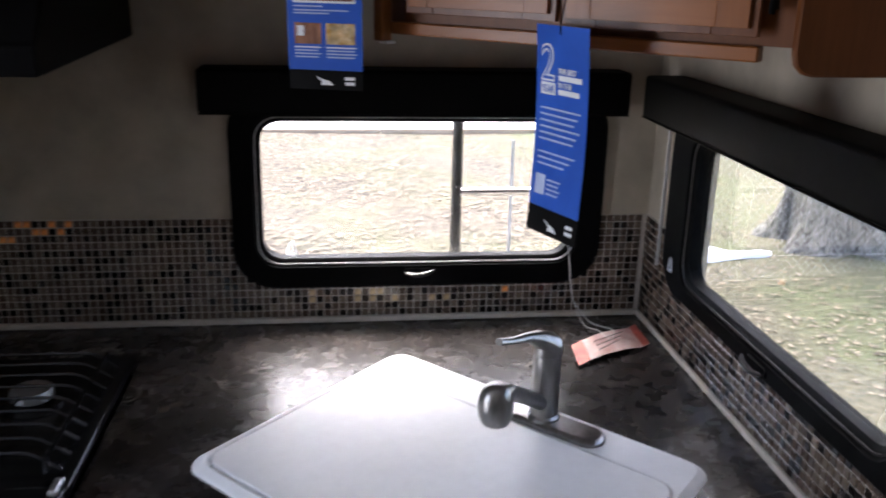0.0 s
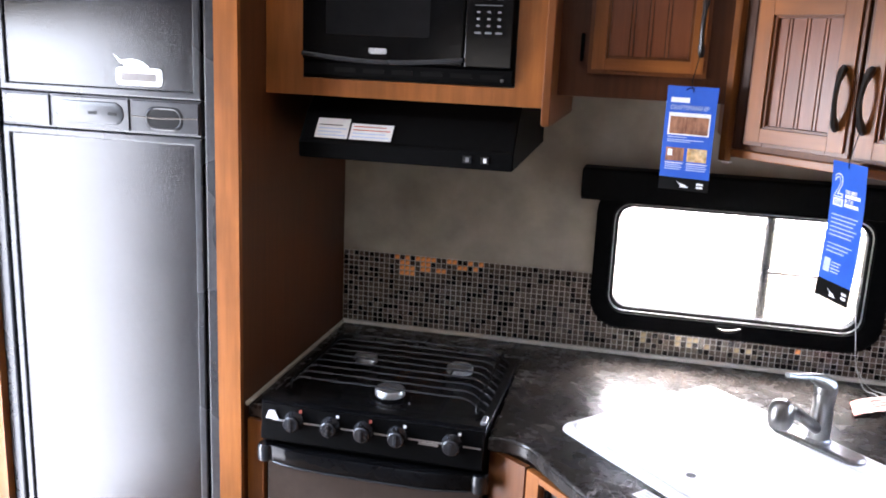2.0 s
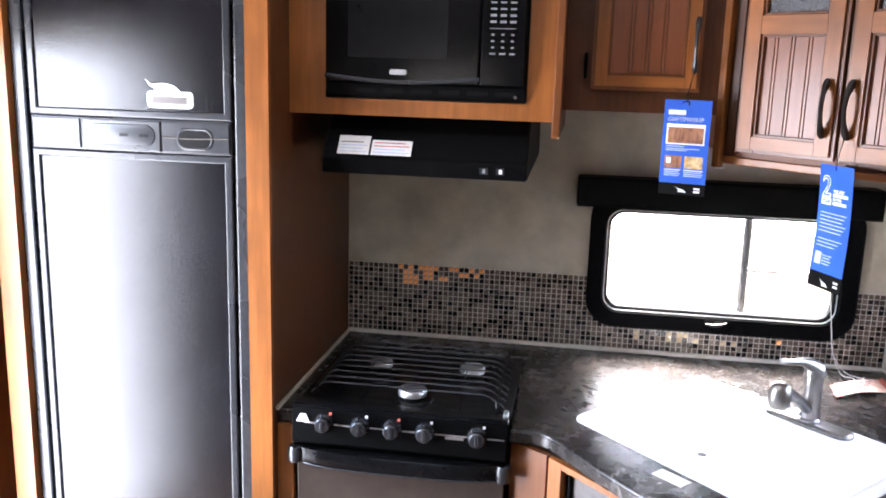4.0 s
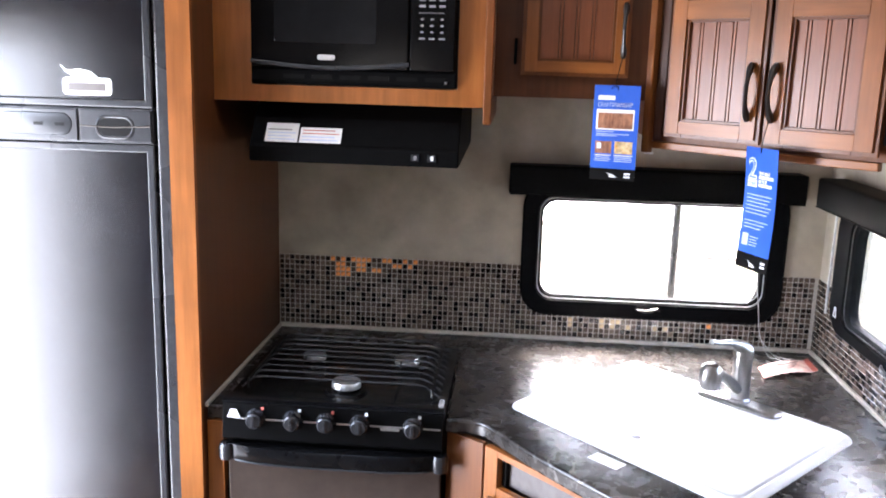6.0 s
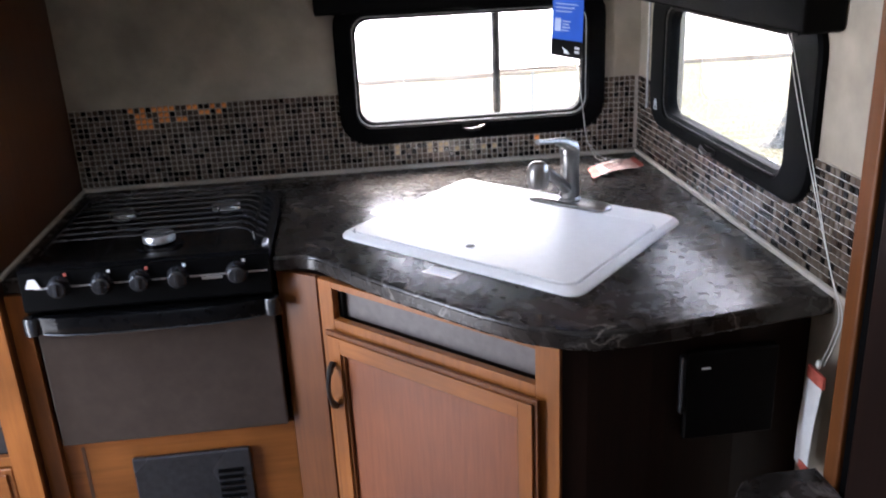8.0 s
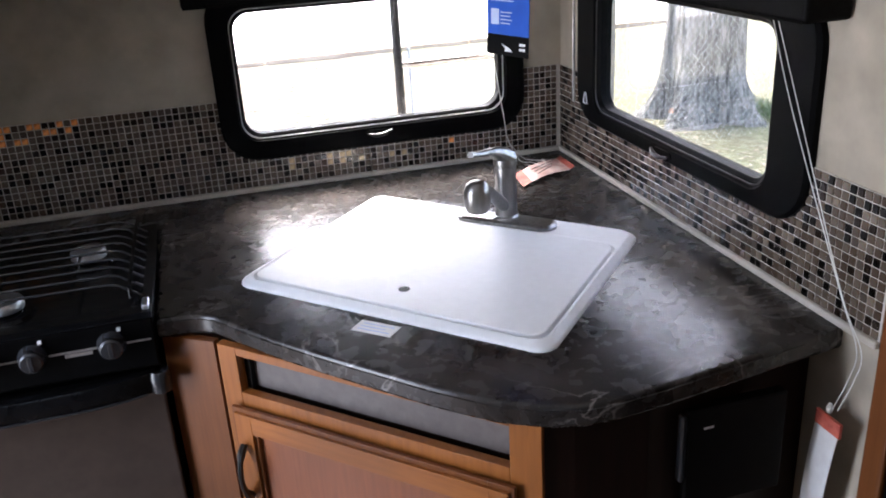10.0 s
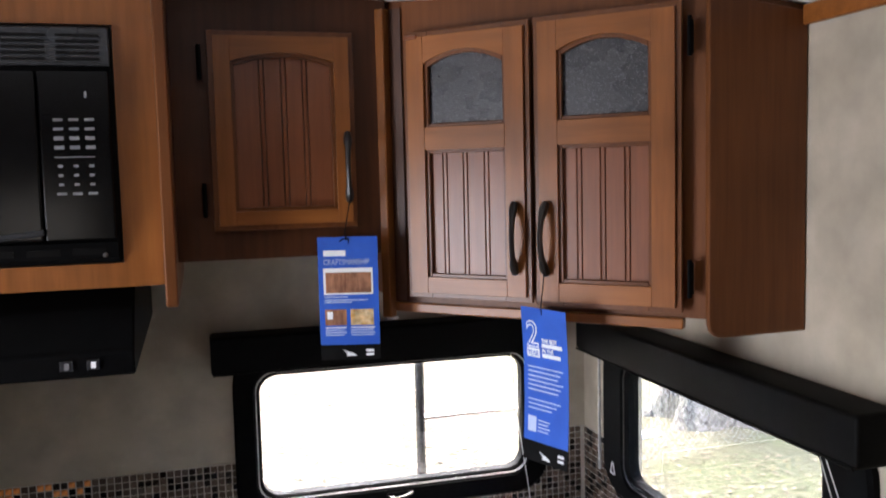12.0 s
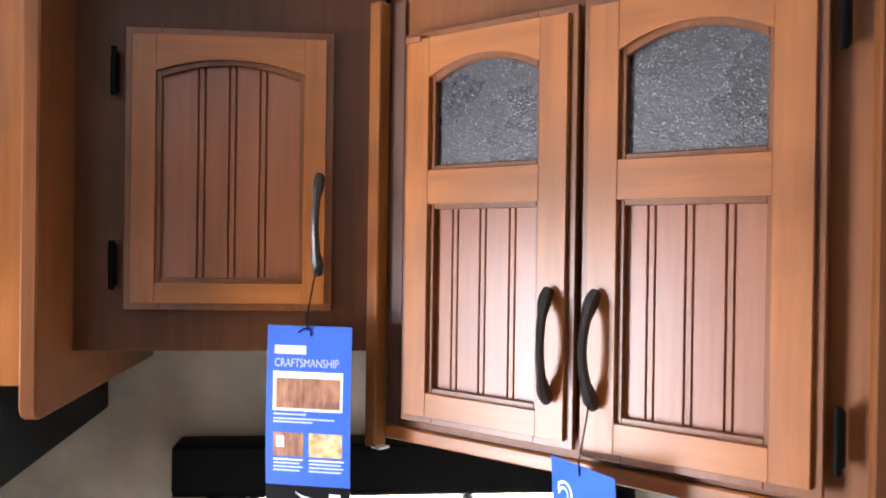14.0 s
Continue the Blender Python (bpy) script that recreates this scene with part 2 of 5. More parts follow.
def tile_material(name, per_object):
    """Glossy glass mosaic: near-black, brown, grey and sand pieces."""
    m = bpy.data.materials.new(name)
    m.use_nodes = True
    nodes, link = m.node_tree.nodes, m.node_tree.links.new
    shader = nodes["Principled BSDF"]
    source = nodes.new("ShaderNodeObjectInfo" if per_object else "ShaderNodeNewGeometry").outputs["Random" if per_object else "Random Per Island"]
    ramp = nodes.new("ShaderNodeValToRGB")
    ramp.color_ramp.interpolation = "CONSTANT"
    tones = ((0.0, (0.004, 0.003, 0.0025)), (0.20, (0.022, 0.013, 0.009)), (0.30, (0.075, 0.049, 0.035)), (0.48, (0.100, 0.070, 0.052)),
             (0.70, (0.125, 0.093, 0.070)), (0.86, (0.082, 0.062, 0.050)), (0.94, (0.180, 0.138, 0.104)))
    e = ramp.color_ramp.elements
    e[0].position, e[1].position = tones[0][0], tones[1][0]
    for i, (p, c) in enumerate(tones):
        k = e[i] if i < 2 else e.new(p)
        k.color = (*c, 1)
    link(source, ramp.inputs["Fac"])
    coords = nodes.new("ShaderNodeTexCoord")
    grain = nodes.new("ShaderNodeTexNoise")
    grain.inputs["Scale"].default_value = 220
    link(coords.outputs["Object"], grain.inputs["Vector"])
    mix = nodes.new("ShaderNodeMix")
    mix.data_type, mix.blend_type = "RGBA", "OVERLAY"
    mix.inputs["Factor"].default_value = 0.35
    link(ramp.outputs["Color"], mix.inputs["A"])
    link(grain.outputs["Color"], mix.inputs["B"])
    link(mix.outputs["Result"], shader.inputs["Base Color"])
    shader.inputs["Roughness"].default_value = 0.16
    shader.inputs["IOR"].default_value = 1.52
    return m


# Warm reflections in the mosaic, painted as tile base colour.
GLINT_COPPER = material("copper_glint_glass", (0.40, 0.07, 0.015), (0.95, 0.40, 0.13), 45, (1, 1, 1), 0.25, 0.08, 0.0, metal=0.1, blotch=0.7, blotch_scale=30)
GLINT_GOLD = material("gold_glint_glass", (0.26, 0.18, 0.09), (0.56, 0.42, 0.25), 45, (1, 1, 1), 0.25, 0.08, 0.0, metal=0.1, blotch=0.35, blotch_scale=30)
TILE_SINGLE, TILE_JOINED = tile_material("mosaic_glass", True), tile_material("mosaic_glass_joined", False)


def seeded_glass():
    """Dark obscure glass with bright seeds and a pebbled face."""
    m = material("seeded_glass", (0.016, 0.016, 0.018), (0.036, 0.036, 0.040), 120, (1, 1, 1), 0.28, 0.08, 0.5, blotch=0.2, blotch_scale=20, bump_scale=420, distance=0.0012)
    nodes, link = m.node_tree.nodes, m.node_tree.links.new
    shader = nodes["Principled BSDF"]
    old = shader.inputs["Base Color"].links[0].from_socket
    flecks = nodes.new("ShaderNodeTexNoise")
    flecks.inputs["Scale"].default_value, flecks.inputs["Detail"].default_value = 480, 2.0
    link(nodes["Texture Coordinate"].outputs["Object"], flecks.inputs["Vector"])
    ramp = nodes.new("ShaderNodeValToRGB")
    ramp.color_ramp.elements[0].position, ramp.color_ramp.elements[1].position = 0.60, 0.70
    link(flecks.outputs["Fac"], ramp.inputs["Fac"])
    mix = nodes.new("ShaderNodeMix")
    mix.data_type = "RGBA"
    mix.inputs["B"].default_value = (0.17, 0.17, 0.18, 1)
    link(ramp.outputs["Color"], mix.inputs["Factor"])
    link(old, mix.inputs["A"])
    link(mix.outputs["Result"], shader.inputs["Base Color"])
    return m


SEEDED = seeded_glass()


def clear_glass(name, tint):
    m = bpy.data.materials.new(name)
    m.use_nodes = True
    shader = m.node_tree.nodes["Principled BSDF"]
    shader.inputs["Transmission Weight"].default_value = 1.0
    shader.inputs["Roughness"].default_value = 0.0
    shader.inputs["IOR"].default_value = 1.45
    shader.inputs["Base Color"].default_value = (*tint, 1)
    return m


GLASS = clear_glass("window_glass", (0.80, 0.815, 0.805))
TINTED = clear_glass("tinted_window_glass", (0.65, 0.66, 0.64))


def thin_sticker():
    """White film that also lets daylight through."""
    m = bpy.data.materials.new("white_film")
    m.use_nodes = True
    nodes, link = m.node_tree.nodes, m.node_tree.links.new
    shader, glow = nodes["Principled BSDF"], nodes.new("ShaderNodeBsdfTranslucent")
    shader.inputs["Base Color"].default_value = glow.inputs["Color"].default_value = (0.8, 0.82, 0.84, 1)
    mix = nodes.new("ShaderNodeMixShader")
    mix.inputs["Fac"].default_value = 0.6
    link(shader.outputs["BSDF"], mix.inputs[1])
    link(glow.outputs["BSDF"], mix.inputs[2])
    link(mix.outputs["Shader"], nodes["Material Output"].inputs["Surface"])
    return m


STICKER = thin_sticker()


def lawn_material():
    m = material("dry_lawn", (0.018, 0.0145, 0.009), (0.150, 0.125, 0.086), 16, (1, 1, 1), 0.95, 0.03, 0.8, blotch=0.2, blotch_scale=1.2, distance=0.04)
    nodes, link = m.node_tree.nodes, m.node_tree.links.new
    shader = nodes["Principled BSDF"]
    old = shader.inputs["Base Color"].links[0].from_socket
    patches = nodes.new("ShaderNodeTexNoise")
    patches.inputs["Scale"].default_value, patches.inputs["Detail"].default_value = 0.9, 8.0
    link(nodes["Texture Coordinate"].outputs["Object"], patches.inputs["Vector"])
    ramp = nodes.new("ShaderNodeValToRGB")
    ramp.color_ramp.elements[0].position, ramp.color_ramp.elements[1].position = 0.48, 0.66
    ramp.color_ramp.elements[1].color = (0.6, 0.6, 0.6, 1)
    link(patches.outputs["Fac"], ramp.inputs["Fac"])
    mix = nodes.new("ShaderNodeMix")
    mix.data_type = "RGBA"
    mix.inputs["B"].default_value = (0.080, 0.090, 0.038, 1)
    parts, east, lush = nodes.new("ShaderNodeSeparateXYZ"), nodes.new("ShaderNodeMapRange"), nodes.new("ShaderNodeMath")
    east.inputs["From Min"].default_value, east.inputs["From Max"].default_value, east.inputs["To Max"].default_value = 2.0, 3.8, 0.6
    lush.operation = "ADD"
    lush.use_clamp = True
    link(nodes["Texture Coordinate"].outputs["Object"], parts.inputs["Vector"])
    link(parts.outputs["X"], east.inputs["Value"])
    link(east.outputs["Result"], lush.inputs[0])
    link(ramp.outputs["Color"], lush.inputs[1])
    link(lush.outputs["Value"], mix.inputs["Factor"])
    link(old, mix.inputs["A"])
    link(mix.outputs["Result"], shader.inputs["Base Color"])
    return m


LAWN = lawn_material()

# ---- shapes ----
BASE = {}


def thing(name, label, category, base, rot=0.0, group="", kind=""):
    """An Empty at the thing's base; rot turns the plan in which its parts are given about the world's z axis."""
    ob = new(name)
    ob.empty_display_size = 0.05
    ob.matrix_basis = pose(0, 0, 0, 0, 0, rot) @ Matrix.Translation(base)
    BASE[ob] = Vector(base)
    return tagged(ob, label, category, group, kind)


def finish(name, bm, mat, smooth=False):
    bmesh.ops.recalc_face_normals(bm, faces=bm.faces)
    mesh = bpy.data.meshes.new(name)
    bm.to_mesh(mesh)
    bm.free()
    mesh.materials.append(mat)
    if smooth:
        mesh.shade_smooth()
        mesh.set_sharp_from_angle(angle=radians(38))
    return mesh


def part(name, bm, mat, parent, label="", smooth=False):
    base = BASE[parent]
    bmesh.ops.translate(bm, verts=bm.verts, vec=-base)
    ob = new(name, finish(name, bm, mat, smooth))
    ob.parent = parent
    BASE[ob] = base
    return tagged(ob, label)


def single(name, bm, mat, label, category="", kind="", group="", smooth=False, base=None):
    if base:
        bmesh.ops.translate(bm, verts=bm.verts, vec=-Vector(base))
    ob = new(name, finish(name, bm, mat, smooth))
    if base:
        ob.location = base
    BASE[ob] = Vector(base) if base else Vector((0, 0, 0))
    return tagged(ob, label, category, group, kind)


def bevelled(bm, size, segments=1):
    if size:
        bmesh.ops.bevel(bm, geom=list(bm.edges), offset=size, segments=segments, affect="EDGES", profile=0.5, clamp_overlap=True)
    return bm


def box(x0, x1, y0, y1, z0, z1, bevel=0.0015, segments=1, into=None):
    bm = bmesh.new()
    m = Matrix.Translation(((x0 + x1) / 2, (y0 + y1) / 2, (z0 + z1) / 2)) @ Matrix.Diagonal((abs(x1 - x0), abs(y1 - y0), abs(z1 - z0), 1))
    bmesh.ops.create_cube(bm, size=1, matrix=m)
    bevelled(bm, bevel, segments)
    return joined(into, bm)


def joined(into, bm):
    if into is None:
        return bm
    mesh = bpy.data.meshes.new("temporary")
    bm.to_mesh(mesh)
    bm.free()
    into.from_mesh(mesh)
    bpy.data.meshes.remove(mesh)
    return into


def prism(points, axis, a, b, bevel=0.0, segments=1, into=None):
    """A polygon of two coordinates, drawn out along axis ('x', 'y' or 'z') from a to b."""
    def at(p, d):
        return {"x": (d, p[0], p[1]), "y": (p[0], d, p[1]), "z": (p[0], p[1], d)}[axis]
    bm = bmesh.new()
    low = [bm.verts.new(at(p, a)) for p in points]
    high = [bm.verts.new(at(p, b)) for p in points]
    bm.faces.new(low)
    bm.faces.new(high)
    for i in range(len(points)):
        j = (i + 1) % len(points)
        bm.faces.new((low[i], low[j], high[j], high[i]))
    bmesh.ops.recalc_face_normals(bm, faces=bm.faces)
    bevelled(bm, bevel, segments)
    return joined(into, bm)


def rounded(x0, x1, z0, z1, r, n=5):
    """A rectangle's outline with round corners."""
    out = []
    for cx, cz, start in ((x1 - r, z1 - r, 0), (x0 + r, z1 - r, 90), (x0 + r, z0 + r, 180), (x1 - r, z0 + r, 270)):
        for i in range(n + 1):
            a = radians(start + 90 * i / n)
            out.append((cx + r * math.cos(a), cz + r * math.sin(a)))
    return out


def loft(loops, closed_ends=False, ring=False, into=None):
    """Skins loops of equally many points."""
    bm = bmesh.new()
    rows = [[bm.verts.new(p) for p in loop] for loop in loops]
    pairs = list(zip(rows, rows[1:])) + ([(rows[-1], rows[0])] if ring else [])
    for a, b in pairs:
        for i in range(len(a)):
            j = (i + 1) % len(a)
            bm.faces.new((a[i], a[j], b[j], b[i]))
    if closed_ends:
        bm.faces.new(rows[0])
        bm.faces.new(rows[-1])
    return joined(into, bm)


def tube(points, radius, sides=8, flat=1.0, into=None):
    """A rod along points; radius is one number or one for each point; flat squeezes it across."""
    pts = [Vector(p) for p in points]
    radii = radius if isinstance(radius, (list, tuple)) else [radius] * len(pts)
    loops = []
    up = None
    for i, p in enumerate(pts):
        way = (pts[min(i + 1, len(pts) - 1)] - pts[max(i - 1, 0)]).normalized()
        if up is None:
            up = Vector((0, 0, 1)) if abs(way.z) < 0.9 else Vector((1, 0, 0))
        side = way.cross(up).normalized()
        up = side.cross(way).normalized()
        loops.append([p + radii[i] * (math.cos(2 * math.pi * k / sides) * side * flat + math.sin(2 * math.pi * k / sides) * up) for k in range(sides)])
    return loft(loops, True, into=into)


def lathe(profile, centre, axis="z", sides=20, into=None):
    """A turned body: profile of (radius, distance along axis)."""
    cx, cy, cz = centre
    loops = []
    for r, h in profile:
        ring = []
        for k in range(sides):
            a = 2 * math.pi * k / sides
            u, v = max(r, 1e-5) * math.cos(a), max(r, 1e-5) * math.sin(a)
            ring.append({"z": (cx + u, cy + v, cz + h), "y": (cx + u, cy + h, cz + v), "x": (cx + h, cy + u, cz + v)}[axis])
        loops.append(ring)
    return loft(loops, True, into=into)


def lettering(name, text, size, m, mat, parent, stretch=1.0, thick=0.0003, outline=0.0):
    """Words in the built-in font, as a mesh; m places the text's plane."""
    curve = bpy.data.curves.new("letters", "FONT")
    curve.body, curve.size, curve.extrude, curve.align_x = text, size, thick, "LEFT"
    curve.offset = outline
    temporary = bpy.data.objects.new("letters", curve)
    mesh = bpy.data.meshes.new_from_object(temporary)
    bpy.data.objects.remove(temporary)
    mesh.transform(Matrix.Diagonal((stretch, 1, 1, 1)))
    mesh.transform(m)
    mesh.transform(Matrix.Translation(-BASE[parent]))
    mesh.materials.clear()
    mesh.materials.append(mat)
    ob = new(name, mesh)
    ob.parent = parent
    BASE[ob] = BASE[parent]
    return ob


def bezier(points, n=14):
    """A smooth line through points (Catmull-Rom)."""
    p = [Vector(q) for q in points]
    p = [2 * p[0] - p[1], *p, 2 * p[-1] - p[-2]]
    out = []
    for i in range(1, len(p) - 2):
        for k in range(n):
            t = k / n
            out.append(0.5 * (2 * p[i] + (p[i + 1] - p[i - 1]) * t + (2 * p[i - 1] - 5 * p[i] + 4 * p[i + 1] - p[i + 2]) * t * t + (3 * p[i] - p[i - 1] - 3 * p[i + 1] + p[i + 2]) * t ** 3))
    return out + [p[-2]]


# ---- structure ----
def ceiling_height(x):
    """The roof is crowned across the vehicle."""
    return 2.105 - 0.085 * ((x + 0.4) / 1.17) ** 2 if x > -0.4 else 2.105


WIN1 = dict(a0=-0.113, a1=0.664, b0=0.957, b1=1.375, g0=-0.052, g1=0.597, h0=1.020, h1=1.308)
WIN2 = dict(a0=0.768, a1=1.640, b0=0.998, b1=1.375, g0=0.893, g1=1.522, h0=1.052, h1=1.308)

single("floor", box(LEFT - 0.05, RIGHT + 0.05, FRONT - 0.05, BACK + 0.05, -0.06, 0.0, 0), FLOOR, "brown wood-look vinyl plank floor", kind="structure")
rows = []
for i in range(25):
    x = LEFT - 0.05 + (RIGHT + 0.10 - LEFT) * i / 24
    rows.append((x, ceiling_height(x)))
outline = rows + [(x, z + 0.04) for x, z in reversed(rows)]
single("ceiling", prism(outline, "y", FRONT - 0.05, BACK + 0.05), CEILING, "white textured vinyl crowned ceiling", kind="structure")


def wall_with_opening(name, axis, inner, outer, a0, a1, o, label, top, mat=None, grow=0.0):
    """A wall in four pieces round one opening; axis is the way it faces; grow widens the opening."""
    g0, g1, h0, h1 = o["g0"] - 0.042 - grow, o["g1"] + 0.042 + grow, o["h0"] - 0.038 - grow, o["h1"] + 0.038 + grow
    bm = bmesh.new()
    for p0, p1, q0, q1 in ((a0, g0, -0.06, top), (g1, a1, -0.06, top), (g0, g1, -0.06, h0), (g0, g1, h1, top)):
        if axis == "y":
            box(p0, p1, inner, outer, q0, q1, 0, into=bm)
        else:
            box(inner, outer, p0, p1, q0, q1, 0, into=bm)
    return single(name, bm, mat or WALLPAPER, label, kind="structure")


wall_back = wall_with_opening("wall_back", "y", BACK, BACK + 0.05, LEFT, RIGHT + 0.05, WIN1, "beige mottled wallpaper rear wall above a mosaic splashback", 2.14)
wall_right = wall_with_opening("wall_right", "x", RIGHT, RIGHT + 0.05, FRONT, BACK, WIN2, "beige mottled wallpaper side wall above a mosaic splashback", 2.05)
SIDING = material("white_siding", (0.66, 0.66, 0.64), (0.74, 0.74, 0.72), 12, (0.2, 0.2, 6), 0.4, 0.08, 0.1, blotch=0.06, blotch_scale=1.2)
SIDE = dict(g0=0.285, g1=0.915, h0=0.08, h1=1.74)
# Unseen left and front walls get dark wood grain to cut bounce light.
wall_with_opening("wall_left", "x", LEFT, LEFT - 0.05, FRONT, BACK, SIDE, "brown wood-grain side wall with the open entry doorway", 2.14, VINYL_WOOD)
# Assumed front opening, kept small to limit fill light from ahead.
AHEAD = dict(g0=-1.40, g1=-0.90, h0=1.25, h1=1.65)
wall_with_opening("wall_front", "y", FRONT, FRONT - 0.05, LEFT, RIGHT, AHEAD, "unseen brown wood-grain front wall with an assumed opening", 2.14, VINYL_WOOD)

for name, axis, at, away, a0, a1, o in (("siding_back", "y", BACK + 0.051, 0.02, LEFT - 0.07, RIGHT + 0.07, WIN1), ("siding_right", "x", RIGHT + 0.051, 0.02, FRONT - 0.05, BACK + 0.05, WIN2),
                                        ("siding_left", "x", LEFT - 0.051, -0.02, FRONT - 0.05, BACK + 0.05, SIDE), ("siding_front", "y", FRONT - 0.051, -0.02, LEFT - 0.07, RIGHT + 0.07, AHEAD)):
    wall_with_opening(name, axis, at, at + away, a0, a1, o, "white vehicle siding", 2.13, SIDING, 0.05)
roof = [(x + (0.03 if x > 0 else -0.03 if x < -1.6 else 0), z + 0.041) for x, z in rows]
single("roof", prism(roof + [(x, z + 0.03) for x, z in reversed(roof)], "y", FRONT - 0.09, BACK + 0.09), SIDING, "white crowned vehicle roof", kind="structure")


def window(name, o, place, logo_at, label, wider=0.0, glass=GLASS, metal=ALUMINIUM):
    """A black-framed caravan window; place(a, b, d) maps along, up and out of the wall into the room."""
    top = thing(name, label, "window", place((o["a0"] + o["a1"]) / 2, o["b0"], 0), kind="structure")
    n = 6

    def loop(x0, x1, z0, z1, r, d):
        return [place(a, b, d) for a, b in rounded(x0, x1, z0, z1, r, n)]
    a0, a1, b0, b1, g0, g1, h0, h1 = (o[k] for k in ("a0", "a1", "b0", "b1", "g0", "g1", "h0", "h1"))
    g0, g1, h0, h1 = g0 - wider, g1 + wider, h0 - wider * 0.6, h1 + wider * 0.6
    frame_loops = [loop(a0, a1, b0, b1, 0.085, 0.001), loop(a0, a1, b0, b1, 0.085, 0.012), loop(a0 + 0.006, a1 - 0.006, b0 + 0.006, b1 - 0.006, 0.08, 0.018),
                   loop(g0 - 0.016, g1 + 0.016, h0 - 0.016, h1 + 0.016, 0.050, 0.018), loop(g0 - 0.012, g1 + 0.012, h0 - 0.012, h1 + 0.012, 0.047, 0.012),
                   loop(g0 - 0.005, g1 + 0.005, h0 - 0.005, h1 + 0.005, 0.044, 0.010), loop(g0, g1, h0, h1, 0.042, 0.004),
                   loop(g0, g1, h0, h1, 0.042, -0.024), loop(g0 - 0.012, g1 + 0.012, h0 - 0.012, h1 + 0.012, 0.045, -0.024), loop(g0 - 0.012, g1 + 0.012, h0 - 0.012, h1 + 0.012, 0.045, 0.001)]
    frame_part = part("window_frame", loft(frame_loops, ring=True), BLACK, top, "black plastic window frame with rounded corners", smooth=True)
    def bead(k, d):
        return loop(g0 - k, g1 + k, h0 - k, h1 + k, 0.042 + 0.4 * k, d)
    seal = [bead(0.0106, 0.0118), bead(0.0106, 0.0134), bead(0.0080, 0.0134), bead(0.0080, 0.0112)]
    part("seal", loft(seal, ring=True), metal, frame_part, "thin metal glazing bead", smooth=True)
    pane = part("pane", loft([loop(g0 - 0.004, g1 + 0.004, h0 - 0.004, h1 + 0.004, 0.042, -0.010), loop(g0 - 0.004, g1 + 0.004, h0 - 0.004, h1 + 0.004, 0.042, -0.014)], True), glass, top)
    pane.visible_shadow = False
    mid = (g0 + g1) / 2
    latch_z = h0 - 0.030
    latch = bmesh.new()
    body = rounded(mid - 0.034, mid + 0.034, latch_z - 0.009, latch_z + 0.009, 0.008, 4)
    loft([[place(a, b, 0.0185) for a, b in body], [place(a, b, 0.0225) for a, b in body]], True, into=latch)
    holder = part("latch", latch, BLACK, top, "black latch plate", smooth=True)
    tube([place(mid - 0.030, latch_z + 0.000, 0.027), place(mid - 0.010, latch_z - 0.003, 0.034), place(mid + 0.012, latch_z + 0.001, 0.036), place(mid + 0.030, latch_z + 0.007, 0.030)],
         [0.003, 0.005, 0.0055, 0.003], 8, into=(lever := bmesh.new()))
    part("lever", lever, BRONZE, holder, "dark glossy latch lever", smooth=True)
    mark = bmesh.new()
    la, lb, ld = logo_at
    for p, q in (((-0.010, 0), (-0.003, 0.026)), ((-0.003, 0.026), (0.003, 0.026)), ((0.003, 0.026), (0.010, 0)), ((-0.010, 0), (0.010, 0))):
        tube([place(la + p[0], lb + p[1], ld), place(la + q[0], lb + q[1], ld)], 0.0018, 5, into=mark)
    part("sticker", mark, STICKER, top, "small white outlined triangle sticker")
    return top


def on_back(a, b, d):
    return Vector((a, BACK - d, b))


def on_right(a, b, d):
    return Vector((RIGHT - d, a, b))


window("window_1", WIN1, on_back, (0.005, 1.026, -0.007), "black-framed rounded caravan window in the rear wall")
window("window_2", WIN2, on_right, (1.585, 1.045, 0.0195), "black-framed rounded caravan window in the side wall", 0.010, TINTED, BRONZE)

# splashback: trim strips, grout bed
TILE_LOW, TILE_HIGH, PITCH = 0.888, 1.108, 0.0160
part("trim", box(-0.858, RIGHT - 0.010, BACK - 0.011, BACK - 0.0005, COUNTER + 0.0005, TILE_LOW, 0.002), TRIM, wall_back, "beige plastic trim strip")
part("trim", box(-0.8590, -0.8500, 1.100, BACK - 0.012, COUNTER + 0.0005, TILE_LOW - 0.002, 0.002), TRIM, wall_back, "beige plastic trim strip")
part("trim", box(RIGHT - 0.011, RIGHT - 0.0005, 0.585, BACK - 0.0005, COUNTER + 0.0005, TILE_LOW, 0.002), TRIM, wall_right, "beige plastic trim strip")


def bed(axis, wall, o, a0, a1):
    """The grout behind the mosaic, in pieces that leave the window's opening free."""
    bm = bmesh.new()
    for p0, p1, q0, q1 in ((a0, o["a0"] + 0.02, TILE_LOW, TILE_HIGH), (o["a1"] - 0.02, a1, TILE_LOW, TILE_HIGH), (o["a0"] + 0.02, o["a1"] - 0.02, TILE_LOW, o["b0"] + 0.03)):
        if axis == "y":
            box(p0, p1, BACK - 0.0035, BACK - 0.0005, q0, q1, 0, into=bm)
        else:
            box(RIGHT - 0.0035, RIGHT - 0.0005, p0, p1, q0, q1, 0, into=bm)
    part("grout", bm, GROUT, wall, "pale grout bed")


bed("y", wall_back, WIN1, -0.858, RIGHT - 0.004)
bed("x", wall_right, WIN2, 0.585, BACK - 0.004)
single("trim_ceiling", box(RIGHT - 0.012, RIGHT - 0.001, FRONT, 0.935, 1.985, 2.016, 0.002), WOOD_ACROSS, "brown wood trim along the ceiling edge", kind="structure")

